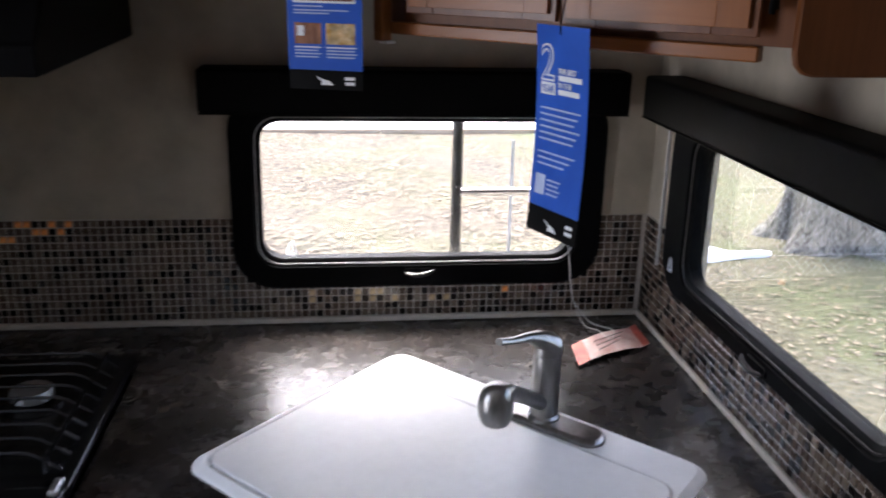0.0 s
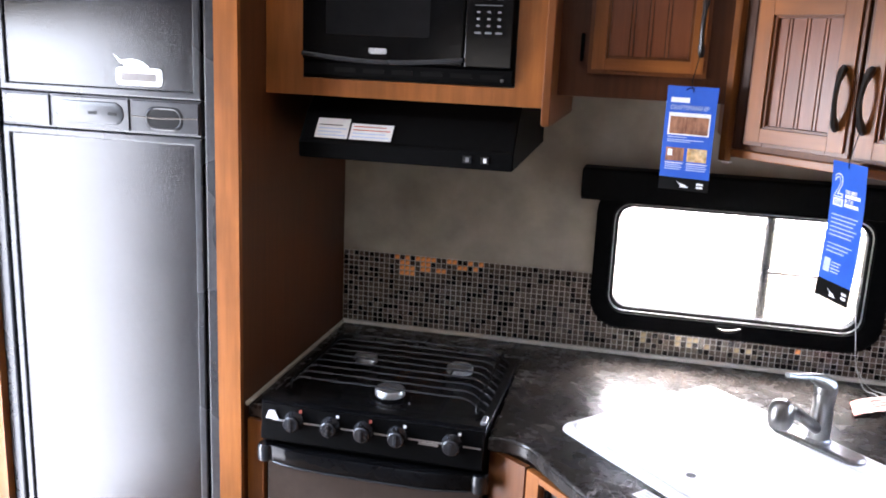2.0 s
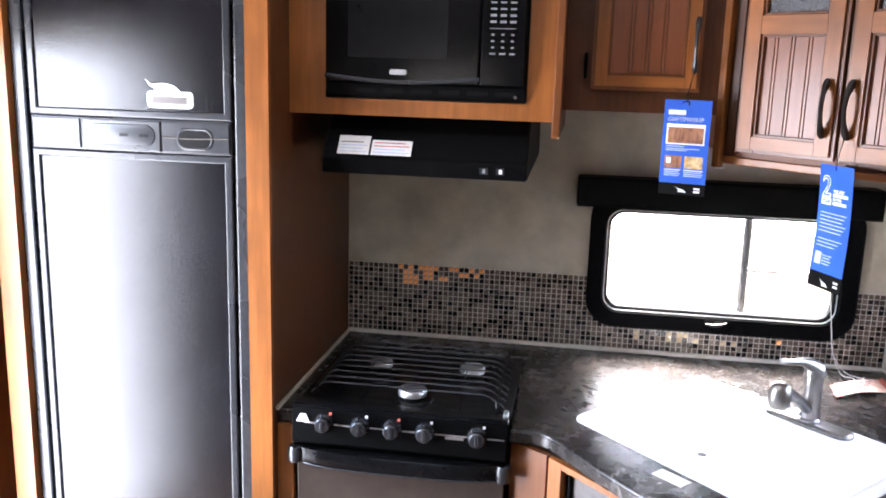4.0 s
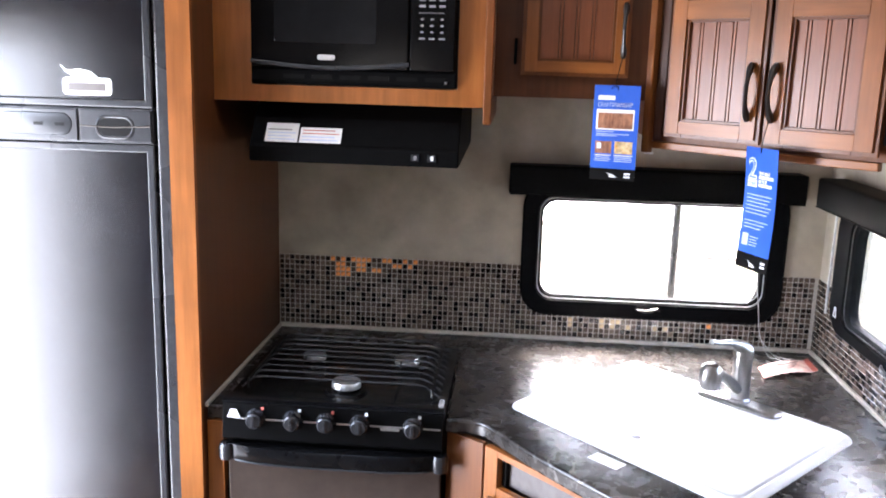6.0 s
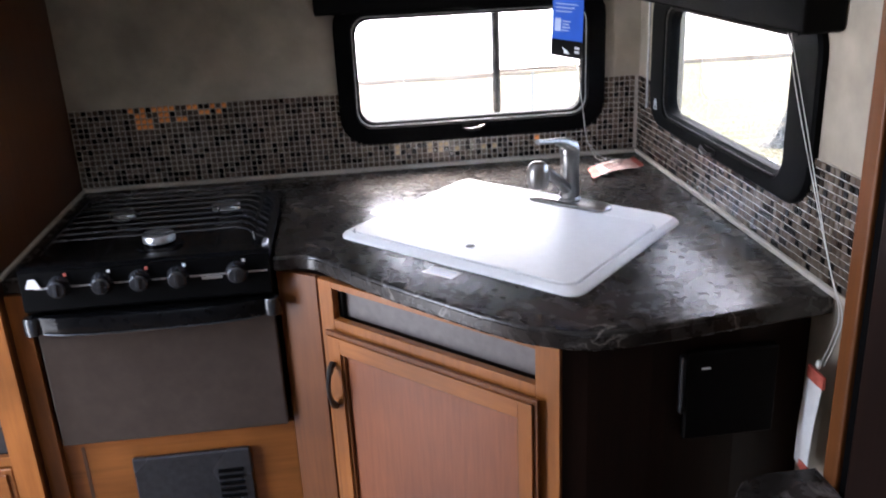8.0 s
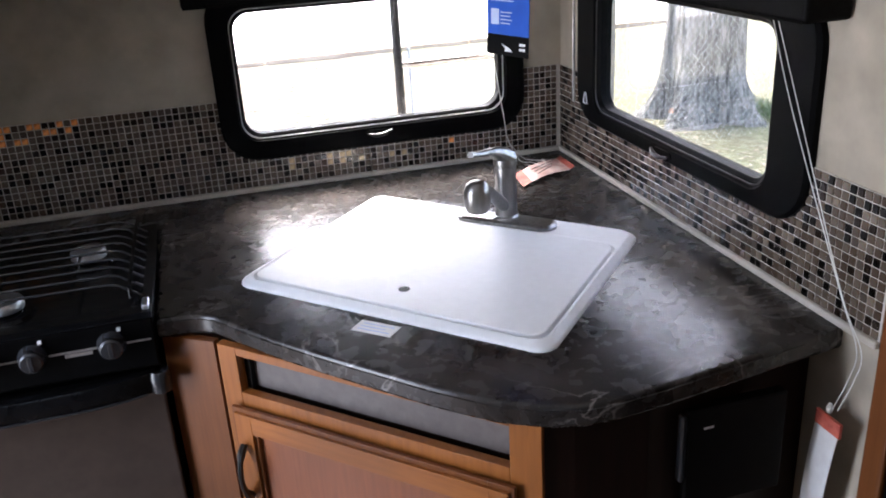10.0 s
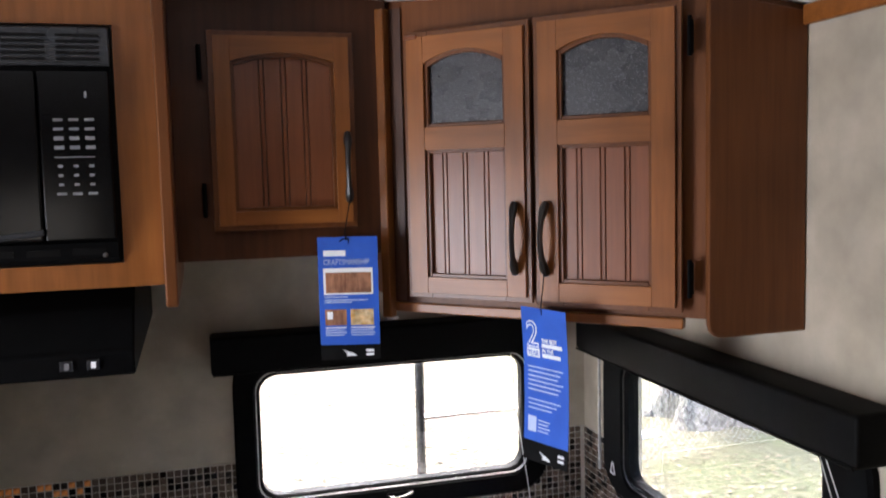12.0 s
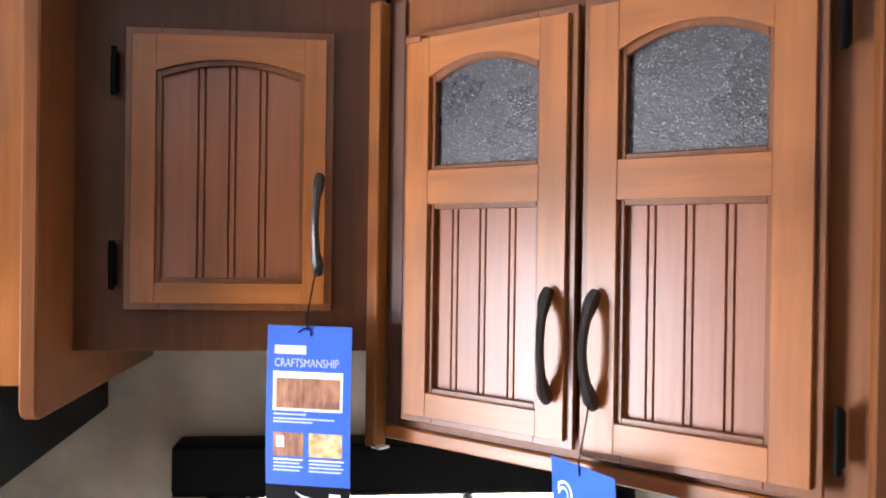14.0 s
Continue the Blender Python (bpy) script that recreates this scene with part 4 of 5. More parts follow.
for i, x in enumerate((-0.730, -0.640, -0.561, -0.481, -0.355)):
    bm = lathe([(0.025, 0.0), (0.024, -0.006), (0.0205, -0.010), (0.019, -0.024), (0.016, -0.027), (0.001, -0.028)], (x, 1.0875, 0.860), "y", 20)
    k = part("knob", bm, FRIDGE_TRIM, panel, "round black control knob", smooth=True)
    part("pointer", box(x - 0.004, x + 0.004, 1.0560, 1.0605, 0.846, 0.874, 0.001), FRIDGE_TRIM, k)
    part("knob_mark", box(x + 0.012, x + 0.018, 1.0855, 1.0885, 0.882, 0.888, 0), RED if i in (0, 2) else PRINT_WHITE, panel)
# Black sheet painting the shade between control panel and oven door.
part("shade_sheet", box(RX0 + 0.01, RX1 - 0.01, 1.13, 1.139, 0.735, 0.7975, 0), CARD_BLACK, oven)
bm = box(RX0 + 0.004, RX1 - 0.004, 1.112, 1.138, 0.452, 0.757, 0.004, 2)
oven_door = part("oven_door", bm, OVEN_GLASS, oven, "dark bronze glass oven door")
bm = bmesh.new()
bow = [(RX0 - 0.003 + (RX1 - RX0 + 0.006) * k / 16, 1.112 - 0.034 * (1 - (k / 8 - 1) ** 4) - 0.012) for k in range(17)]
profile = bow + [(x, 1.1115) for x, y in reversed(bow)]
prism(profile, "z", 0.748, 0.790, 0.004, 2, into=bm)
part("handle", bm, ENAMEL, oven_door, "full-width curved black handle", smooth=True)
for x in (RX0 + 0.006, RX1 - 0.006):
    part("handle_cap", lathe([(0.019, -0.020), (0.020, -0.012), (0.020, 0.012), (0.017, 0.020)], (x, 1.100, 0.769), "z", 14), FRIDGE_TRIM, oven_door, "rounded handle end", smooth=True)
part("handle_edge", tube([(x, y - 0.001, 0.751) for x, y in bow[1:-1]], 0.0025, 6), FRIDGE_TRIM, oven_door, smooth=True)
for bx, by, r in ((-0.659, 1.395, 0.030), (-0.409, 1.405, 0.034), (-0.536, 1.205, 0.036)):
    bm = lathe([(r * 1.5, 0.8935 - 0.893), (r * 1.35, 0.006), (r * 0.9, 0.008), (r * 0.9, 0.012)], (bx, by, 0.893), sides=24)
    burner = part("burner", bm, ENAMEL, oven, smooth=True)
    part("burner_head", lathe([(r * 0.8, 0.012), (r, 0.014), (r, 0.026), (r * 0.92, 0.030), (0.001, 0.031)], (bx, by, 0.893), sides=24), ALUMINIUM, burner, "bright aluminium burner cap", smooth=True)
GX0, GX1, GY0, GY1, GZ = RX0 + 0.035, RX1 - 0.035, 1.178, 1.545, 0.927
grate = part("grate", tube([(GX0, GY0, 0.90), (GX0, GY0 + 0.004, GZ - 0.006), (GX0, GY1 - 0.004, GZ - 0.006), (GX0, GY1, 0.90)], 0.004, 6), ENAMEL, oven, "black wire pan grate")
part("side_rod", tube([(GX1, GY0, 0.90), (GX1, GY0 + 0.004, GZ - 0.006), (GX1, GY1 - 0.004, GZ - 0.006), (GX1, GY1, 0.90)], 0.004, 6), ENAMEL, grate)
for k in range(9):
    y = GY0 + 0.012 + (GY1 - GY0 - 0.024) * k / 8
    part("rod", tube([(GX0 - 0.018, y, 0.897), (GX0 + 0.012, y, GZ - 0.004), (GX0 + 0.026, y, GZ), (GX1 - 0.036, y, GZ), (GX1 - 0.020, y, GZ - 0.004), (GX1 + 0.018, y, 0.897)], 0.0026, 6), FRIDGE_TRIM, grate)
for x in (-0.675, -0.548, -0.42):
    part("cross_rod", tube([(x, GY0 + 0.012, GZ - 0.0065), (x, GY1 - 0.012, GZ - 0.0065)], 0.003, 6), ENAMEL, grate)
part("grate_clip", box(RX1 - 0.014, RX1 - 0.002, 1.112, 1.150, 0.9015, 0.910, 0.002), ALUMINIUM, oven, "small bright lid hinge")

under = thing("range_cabinet", "brown wood front below the range", "cabinet", (-0.548, 1.3, 0))
part("face", box(-0.8595, -0.2785, 1.135, 1.155, 0.0, 0.4470, 0.001), WOOD_ACROSS, under)
part("stile", box(-0.8595, RX0 - 0.006, 1.112, 1.134, 0.0, 0.836, 0.001), WOOD_UP, under)
part("groove", box(-0.778, -0.770, 1.1335, 1.1348, 0.10, 0.432, 0), WOOD_GROOVE, under, "dark vertical joint")
vent = thing("heater_grille", "black sheet-metal heater grille set in the wood front", "vent", (-0.527, 1.13, 0.14))
part("plate", box(-0.665, -0.390, 1.118, 1.134, 0.14, 0.393, 0.003), FRIDGE_TRIM, vent)
for k in range(9):
    part("slat", box(-0.470 , -0.410, 1.114, 1.1178, 0.19 + 0.018 * k, 0.20 + 0.018 * k, 0.001), BLACK, vent)

# microwave cupboard
micro_case = thing("microwave_cupboard", "brown wood wall cupboard framing the microwave, with a drooping end panel", "cabinet", (-0.53, 1.5, 1.597))
MF = 1.222
face = bmesh.new()
for x0, x1, z0, z1 in ((-0.8595, -0.769, 1.597, 2.09), (-0.286, -0.2255, 1.597, 2.09), (-0.769, -0.286, 1.597, 1.636), (-0.769, -0.286, 2.010, 2.09)):
    box(x0, x1, MF, MF + 0.018, z0, z1, 0, into=face)
part("face_frame", topped(face), WOOD_UP, micro_case)
part("bottom", box(-0.8595, -0.2255, MF + 0.0185, BACK - 0.001, 1.600, 1.612, 0), VINYL_WOOD, micro_case)
gable = [(1.214, 2.095), (1.214, 1.575), (1.2165, 1.566), (1.223, 1.560), (1.232, 1.5575), (BACK - 0.001, 1.5575), (BACK - 0.001, 2.095)]
part("end_panel", prism(gable, "x", -0.2250, -0.206, 0.0025), VINYL_WOOD, micro_case, "brown wood end panel with a rounded lower corner")

microwave = thing("microwave", "black built-in microwave oven with keypad and vented trim", "microwave", (-0.527, 1.4, 1.638))
part("trim_frame", box(-0.768, -0.287, MF - 0.006, MF + 0.016, 1.638, 2.008, 0.003), BLACK, microwave)
part("casing", box(-0.770, -0.285, MF + 0.0165, 1.65, 1.642, 2.0, 0), BLACK, microwave)
vent_strip = part("vent_strip", box(-0.765, -0.290, MF - 0.010, MF - 0.0062, 1.944, 2.004, 0.002), FRIDGE_TRIM, microwave, "black vented trim strip")
for g in range(6):
    x = -0.752 + 0.077 * g
    for k in range(5):
        part("slot", box(x, x + 0.062, MF - 0.0112, MF - 0.0102, 1.953 + 0.009 * k, 1.9575 + 0.009 * k, 0), CARD_BLACK, vent_strip)
bm = box(-0.763, -0.3975, MF - 0.024, MF - 0.0065, 1.676, 1.936, 0.004, 2)
mdoor = part("door", bm, GLOSS_BLACK, microwave, "glossy black microwave door")
bm = loft([[(x, MF - 0.0245 - d, z) for x, z in rounded(-0.708 + e, -0.472 - e, 1.733 + e, 1.876 - e, 0.006, 3)] for e, d in ((0, 0), (0.001, 0.0004))], True)
part("door_window", bm, SMOKED, mdoor, "smoked viewing window")
bm = bmesh.new()
profile = [(-0.763 + 0.366 * k / 12, 1.690 - 0.012 * math.sin(math.pi * k / 12)) for k in range(13)]
tube([(x, MF - 0.026, z) for x, z in profile], 0.005, 8, 0.6, into=bm)
part("door_lip", bm, FRIDGE_TRIM, mdoor, "curved satin lip", smooth=True)
part("badge", prism(rounded(-0.607, -0.566, 1.695, 1.707, 0.005, 4), "y", MF - 0.0285, MF - 0.0245), ALUMINIUM, mdoor, "small silver badge")
keypad = part("control_panel", box(-0.3955, -0.293, MF - 0.022, MF - 0.0065, 1.676, 1.936, 0.003, 2), GLOSS_BLACK, microwave, "glossy black keypad panel")
for row in range(9):
    for col in range(3):
        x, z = -0.376 + 0.0225 * col, 1.862 - 0.0142 * row
        w = 0.014 if row in (2, 3, 8) or row < 2 else 0.007
        h = 0.0055 if row in (2, 3) else 0.004
        if row == 4:
            continue
        part("key", box(x + 0.0075 - w / 2, x + 0.0075 + w / 2, MF - 0.0226, MF - 0.0219, z - h / 2, z + h / 2, 0), KEY_GREY, keypad)
part("key_line", box(-0.376, -0.318, MF - 0.0226, MF - 0.0219, 1.804, 1.8055, 0), KEY_GREY, keypad)
part("clock_mark", box(-0.329, -0.325, MF - 0.0226, MF - 0.0219, 1.895, 1.905, 0), KEY_GREY, keypad)
part("lower_grille", box(-0.765, -0.290, MF - 0.0125, MF - 0.0065, 1.644, 1.6735, 0.002), BLACK, microwave)
for g in range(6):
    part("slot", box(-0.690 + 0.066 * g, -0.642 + 0.066 * g, MF - 0.0135, MF - 0.0127, 1.652, 1.662, 0), CARD_BLACK, microwave)
part("screw", lathe([(0.004, 0), (0.003, -0.002), (0.001, -0.0025)], (-0.312, MF - 0.0127, 1.651), "y", 10), NICKEL, microwave)

# range hood
hood = thing("range_hood", "black range hood with two switches under the microwave cupboard", "range hood", (-0.527, 1.5, 1.456))
bm = prism([(1.208, 1.457), (1.206, 1.495), (1.212, 1.499), (1.258, 1.560), (1.30, 1.596), (1.765, 1.596), (1.765, 1.47), (1.24, 1.457)], "x", -0.774, -0.277, 0.003)
part("shell", bm, BLACK, hood)
part("underside_filter", box(-0.68, -0.37, 1.30, 1.62, 1.450, 1.4585, 0.002), STEEL, hood)
for x in (-0.3785, -0.339):
    sw = part("switch", box(x - 0.0095, x + 0.0095, 1.2035, 1.2068, 1.470, 1.486, 0.001), FRIDGE_TRIM, hood, "small rocker switch")
    part("switch_mark", box(x - 0.003, x + 0.004, 1.2026, 1.2033, 1.473, 1.483, 0), PRINT_WHITE if x > -0.35 else KEY_GREY, sw)
for x0, x1, red in ((-0.738, -0.660, False), (-0.655, -0.556, True)):
    lab = thing("hood_label", "white paper safety label on the hood" if not red else "white paper label with red lines on the hood", "label", ((x0 + x1) / 2, 1.23, 1.53))
    m = Matrix.Translation(((x0 + x1) / 2, 1.2150, 1.5020)) @ pose(0, 0, 0, 53, 0, 0)
    bm = box(-(x1 - x0) / 2, (x1 - x0) / 2, 0, 0.052 if not red else 0.042, 0.0030, 0.0035, 0)
    bm.transform(m)
    part("paper", bm, PAPER, lab)
    for k in range(4):
        bm = box(-(x1 - x0) / 2 + 0.006, (x1 - x0) / 2 - 0.006 - 0.01 * (k % 2), 0.006 + 0.009 * k, 0.0085 + 0.009 * k, 0.0036, 0.0040, 0)
        bm.transform(m)
        part("text_bar", bm, RED if red and k in (2, 3) else GREY_PANEL if k == 3 else PRINT_PALE, lab)

# wall cupboard beside the microwave
wall_cab = thing("wall_cupboard", "brown wood wall cupboard with one arched beadboard door", "cabinet", (-0.02, 1.5, 1.62))
CF = 1.336
# Half-tone vinyl here paints the carcass's shade.
part("carcass", topped(box(-0.2055, 0.176, CF, BACK - 0.001, 1.622, 2.09, 0)), VINYL_SHADED, wall_cab)
cabinet_door(wall_cab, -0.142, 0.112, 1.674, 2.022, CF - 0.022, [(-0.098, 0.070, 1.714, 1.962)], ["bead"], arch=0.016, pull=(0.096, CF - 0.022, 1.722, 1.842, -0.004, 0.026), hinge_x=-0.156)

# corner wall cupboard
corner = thing("corner_cupboard", "brown wood corner wall cupboard with two glass-topped beadboard doors", "cabinet", (-0.545, 1.2, 1.505), -45)
KF = 1.077
r2 = math.sqrt(0.5)


def turned(x, y):
    """World plan to the corner's own plan."""
    return ((x - y) * r2, (x + y) * r2)


plan = [turned(*p) for p in ((0.184, 1.345), (0.592, 0.937), (RIGHT - 0.001, 0.945), (RIGHT - 0.001, BACK - 0.001), (0.184, BACK - 0.001))]
bm = prism(plan, "z", 1.528, 2.09)
for v in bm.verts:
    if v.co.z > 1.9:
        v.co.z = ceiling_height((v.co.x + v.co.y) * r2) - 0.001
# Vinyl darker than the doors, partly its own tone, partly painted shade.
part("carcass", bm, VINYL_WOOD, corner)
part("bottom_rail", box(-0.822, -0.280, KF - 0.0025, KF + 0.016, 1.510, 1.5275, 0.002), WOOD_ACROSS, corner)
part("post", box(-0.835, -0.816, KF - 0.022, KF - 0.0005, 1.500, 2.068, 0.003, 2), WOOD_UP, corner)
# Thin dark strip on the carcass, painted for the gap's shade.
part("post_shade_strip", box(-0.8155, -0.792, KF - 0.0012, KF - 0.0004, 1.530, 2.068, 0), WOOD_GROOVE, corner, "dark strip painting the shaded gap beside the post")
part("post_foot", box(-0.831, -0.814, KF - 0.013, KF + 0.004, 1.496, 1.4995, 0.001), PAPER, corner, "pale plastic end cap")
gable_pts = [turned(x, y) for x, y in ((0.588, 0.926), (RIGHT - 0.001, 0.934))]
bm = bmesh.new()
length = (Vector(gable_pts[1]) - Vector(gable_pts[0])).length
shape = [(0, 2.03), (0, 1.523), (0.004, 1.509), (0.013, 1.501), (0.024, 1.498), (length, 1.498), (length, 2.008)]
prism(shape, "y", 0.0, 0.010, 0.002, into=bm)
way = Vector(gable_pts[1]) - Vector(gable_pts[0])
bm.transform(Matrix.Translation((*gable_pts[0], 0)) @ pose(0, 0, 0, 0, 0, math.degrees(math.atan2(way.y, way.x))))
part("end_panel", bm, VINYL_WOOD, corner, "brown wood-grain end panel with a rounded corner")
DF = KF - 0.024
cabinet_door(corner, -0.776, -0.531, 1.542, 2.018, DF, [(-0.727, -0.581, 1.586, 1.802), (-0.727, -0.581, 1.855, 1.955)], ["bead", "glass"], arch=0.020, pull=(-0.557, DF, 1.594, 1.712, 0.003, 0.025), joints=(0.185, 0.465, 0.75))
cabinet_door(corner, -0.523, -0.278, 1.538, 2.020, DF, [(-0.474, -0.330, 1.585, 1.802), (-0.474, -0.330, 1.855, 1.955)], ["bead", "glass"], arch=0.020, pull=(-0.500, DF, 1.594, 1.712, -0.003, 0.025), hinge_x=-0.266, joints=(0.185, 0.465, 0.75))
part("catch", box(-0.770, -0.745, DF - 0.002, DF + 0.004, 2.005, 2.012, 0.001), WOOD_PANEL, corner, "small wood-toned catch")
puck = thing("puck_light", "white round under-cupboard light, switched off", "light", (0.49, 1.28, 1.51))
part("housing", lathe([(0.040, 0.0175), (0.040, 0.004), (0.036, 0.0), (0.001, -0.002)], (0.49, 1.28, 1.510), sides=24), PAPER, puck, smooth=True)

# window valances
valance = thing("valance", "black padded fabric box valance over the rear window", "valance", (0.26, 1.74, 1.332), group="window valances")
part("box", box(-0.158, 0.683, 1.697, BACK - 0.0005, 1.333, 1.418, 0.008, 3), FABRIC, valance, smooth=True)
part("welt", tube([(-0.155, 1.6965, 1.3345), (0.68, 1.6965, 1.3345)], 0.002, 6), FABRIC, valance)
valance_side = thing("valance", "black padded fabric box valance over the side window", "valance", (0.73, 1.18, 1.340), group="window valances")
part("box", box(0.690, RIGHT - 0.0005, 0.724, 1.652, 1.340, 1.420, 0.008, 3), FABRIC, valance_side, smooth=True)
part("welt", tube([(0.6895, 0.73, 1.3415), (0.6895, 1.645, 1.3415)], 0.002, 6), FABRIC, valance_side)
guide = single("guide_rod", tube([(0.752, 1.652, 1.345), (0.752, 1.652, 1.035)], 0.0035, 8), ALUMINIUM, "bright metal shade guide rod beside the side window", "rod", base=(0.752, 1.652, 1.035))
single("shade_cord", tube(bezier([(0.560, 1.755, 1.340), (0.575, 1.745, 1.15), (0.592, 1.735, 1.01), (0.600, 1.725, 0.94), (0.622, 1.700, 0.886), (0.640, 1.660, 0.889), (0.648, 1.625, 0.889), (0.652, 1.612, 0.8875)]), 0.0010, 6), CORD, "white pull cord hanging behind the faucet", "cord", base=(0.60, 1.70, 0.878))
single("shade_cord", tube(bezier([(0.606, 1.730, 0.925), (0.640, 1.712, 0.885), (0.672, 1.660, 0.889), (0.660, 1.616, 0.8875)]), 0.0010, 6), CORD, "white pull cord lying on a red tag", "cord", base=(0.64, 1.70, 0.878))
for k, (y0, y1) in enumerate(((0.876, 0.622), (0.858, 0.612))):
    single("shade_cord", tube(bezier([(0.742 - 0.004 * k, y0, 1.345), (0.741, y0 - 0.075, 1.20), (0.744, y1 + 0.03 + 0.008 * k, 0.95), (0.746, y1 - 0.018, 0.872), (0.742, y1 - 0.016, 0.82), (0.735, y1 + 0.0, 0.760)]), 0.0010, 6), CORD, "white pull cord slung from the side window shade", "cord", base=(0.742, y0, 1.0))

# red warning tag on the worktop and the one on the side cord
flat = thing("warning_tag", "red and white folded paper warning tag lying on the worktop", "tag", (0.65, 1.61, COUNTER))
loops = []
for s in range(9):
    t = s / 8
    z = COUNTER + 0.004 + 0.010 * abs(math.sin(3.2 * t + 0.3))
    p, q = Vector((0.568, 1.600, z)).lerp(Vector((0.736, 1.700, z)), t), Vector((0.560, 1.512, z - 0.002)).lerp(Vector((0.735, 1.604, z - 0.002)), t)
    loops.append([p, q, q + Vector((0, 0, -0.0012)), p + Vector((0, 0, -0.0012))])
part("paper", loft(loops, True), PAPER_PINK, flat, smooth=True)
for s0, s1 in ((0.0, 0.16), (0.90, 1.0)):
    corners = []
    for s in (s0, s1):
        z = COUNTER + 0.0046 + 0.010 * abs(math.sin(3.2 * s + 0.3))
        corners.append((Vector((0.568, 1.600, z)).lerp(Vector((0.736, 1.700, z)), s), Vector((0.560, 1.512, z - 0.002)).lerp(Vector((0.735, 1.604, z - 0.002)), s)))
    (p, q), (u, v) = corners
    down = Vector((0, 0, -0.0005))
    part("red_band", loft([[p, q, q + down, p + down], [u, v, v + down, u + down]], True), RED, flat, "red printed end")
for k in range(3):
    p, q = Vector((0.615, 1.600 - 0.020 * k, COUNTER + 0.0152)), Vector((0.690 - 0.01 * k, 1.645 - 0.020 * k, COUNTER + 0.0152))
    part("text_bar", tube([p, q], 0.0012, 4), GREY_PANEL, flat)
hanging = thing("warning_tag", "white paper warning tag with red end hanging on a cord", "tag", (0.735, 0.61, 0.53))
bm = loft([[(0.728 - 0.004 * math.sin(3 * t), 0.592 + 0.020 * t, 0.745 - 0.215 * t), (0.728 - 0.004 * math.sin(3 * t), 0.645 + 0.016 * t, 0.745 - 0.215 * t),
            (0.7265 - 0.004 * math.sin(3 * t), 0.645 + 0.016 * t, 0.745 - 0.215 * t), (0.7265 - 0.004 * math.sin(3 * t), 0.592 + 0.020 * t, 0.745 - 0.215 * t)] for t in (0, 0.2, 0.4, 0.6, 0.8, 1)], True)
sheet = part("paper", bm, PAPER, hanging)
part("red_end", box(0.7238, 0.7300, 0.590, 0.647, 0.722, 0.748, 0.001), RED, hanging, "red printed end")
part("red_foot", box(0.7225, 0.7285, 0.610, 0.640, 0.528, 0.545, 0.001), RED, hanging, "red printed corner")
part("toggle", lathe([(0.004, 0), (0.006, 0.008), (0.003, 0.016)], (0.734, 0.628, 0.748), sides=10), CORD, hanging, "white cord toggle")


# hanging brochures
def brochure(name, label, base, facing, width, length, foot, curl):
    """A hanging card; facing turns its plane about z; returns the thing and a map (across, down, out) to places."""
    top = thing(name, label, "brochure", base, group="hanging brochures")
    turn = pose(*base, 0, 0, facing)

    def at(a, d, o=0.0):
        bend = curl * math.sin(math.pi * min(1, d / length))
        return turn @ Vector((a - width / 2, -o - bend, -d))
    n = 10
    def sheet(d0, d1, thick=0.0008):
        return loft([[at(0, d), at(width, d), at(width, d, -thick), at(0, d, -thick)] for d in (d0 + (d1 - d0) * k / n for k in range(n + 1))], True)
    part("card", sheet(0, length - foot), BLUE, top, "glossy blue card")
    part("card_foot", sheet(length - foot + 0.0001, length), CARD_BLACK, top, "black printed foot")
    return top, at


def print_patch(parent, at, a0, a1, d0, d1, mat, name="text_bar", lift=0.0005, label=""):
    loops = [[at(a0, d, lift), at(a1, d, lift), at(a1, d, lift - 0.0004), at(a0, d, lift - 0.0004)] for d in (d0, (d0 + d1) / 2, d1)]
    return part(name, loft(loops, True), mat, parent, label)


def printed_words(parent, at, a, d, text, size, mat, stretch=1.0, outline=0.0):
    p, q, s = at(a, d, 0.0007), at(a + 0.01, d, 0.0007), at(a, d - 0.01, 0.0007)
    x, y = (q - p).normalized(), (s - p).normalized()
    z = x.cross(y)
    m = Matrix((x, y, z)).transposed().to_4x4()
    m.translation = p
    return lettering("lettering", text, size, m, mat, parent, stretch, outline=outline)


card, at = brochure("brochure", "blue hanging brochure card with cupboard pictures and white print", (0.087, 1.297, 1.657), -16, 0.108, 0.224, 0.028, 0.004)
print_patch(card, at, 0.010, 0.050, 0.024, 0.0345, PRINT_WHITE, "heading_bar")
printed_words(card, at, 0.010, 0.0500, "CRAFTSMANSHIP", 0.0145, PRINT_PALE, 0.74)
print_patch(card, at, 0.009, 0.098, 0.056, 0.104, PRINT_WHITE, "picture_border")
print_patch(card, at, 0.013, 0.095, 0.064, 0.101, PRINT_BROWN, "picture", 0.0009, "printed picture of brown cupboards")
for a0, a1, d in ((0.010, 0.052, 0.1075), (0.010, 0.088, 0.113), (0.010, 0.060, 0.117)):
    print_patch(card, at, a0, a1, d, d + 0.0018, PRINT_PALE)
print_patch(card, at, 0.010, 0.049, 0.131, 0.160, PRINT_BROWN, "picture", 0.0005, "small printed picture")
print_patch(card, at, 0.014, 0.024, 0.135, 0.149, PRINT_WHITE, "picture_light", 0.0009)
print_patch(card, at, 0.056, 0.098, 0.131, 0.160, PRINT_GOLD, "picture", 0.0005, "small printed picture in gold tones")
for k in range(4):
    print_patch(card, at, 0.010, 0.048 - 0.004 * (k % 2), 0.1635 + 0.0045 * k, 0.1653 + 0.0045 * k, PRINT_WHITE if k == 0 else PRINT_PALE)
    print_patch(card, at, 0.056, 0.100 - 0.003 * (k % 2), 0.1635 + 0.0045 * k, 0.1653 + 0.0045 * k, PRINT_WHITE if k == 0 else PRINT_PALE)
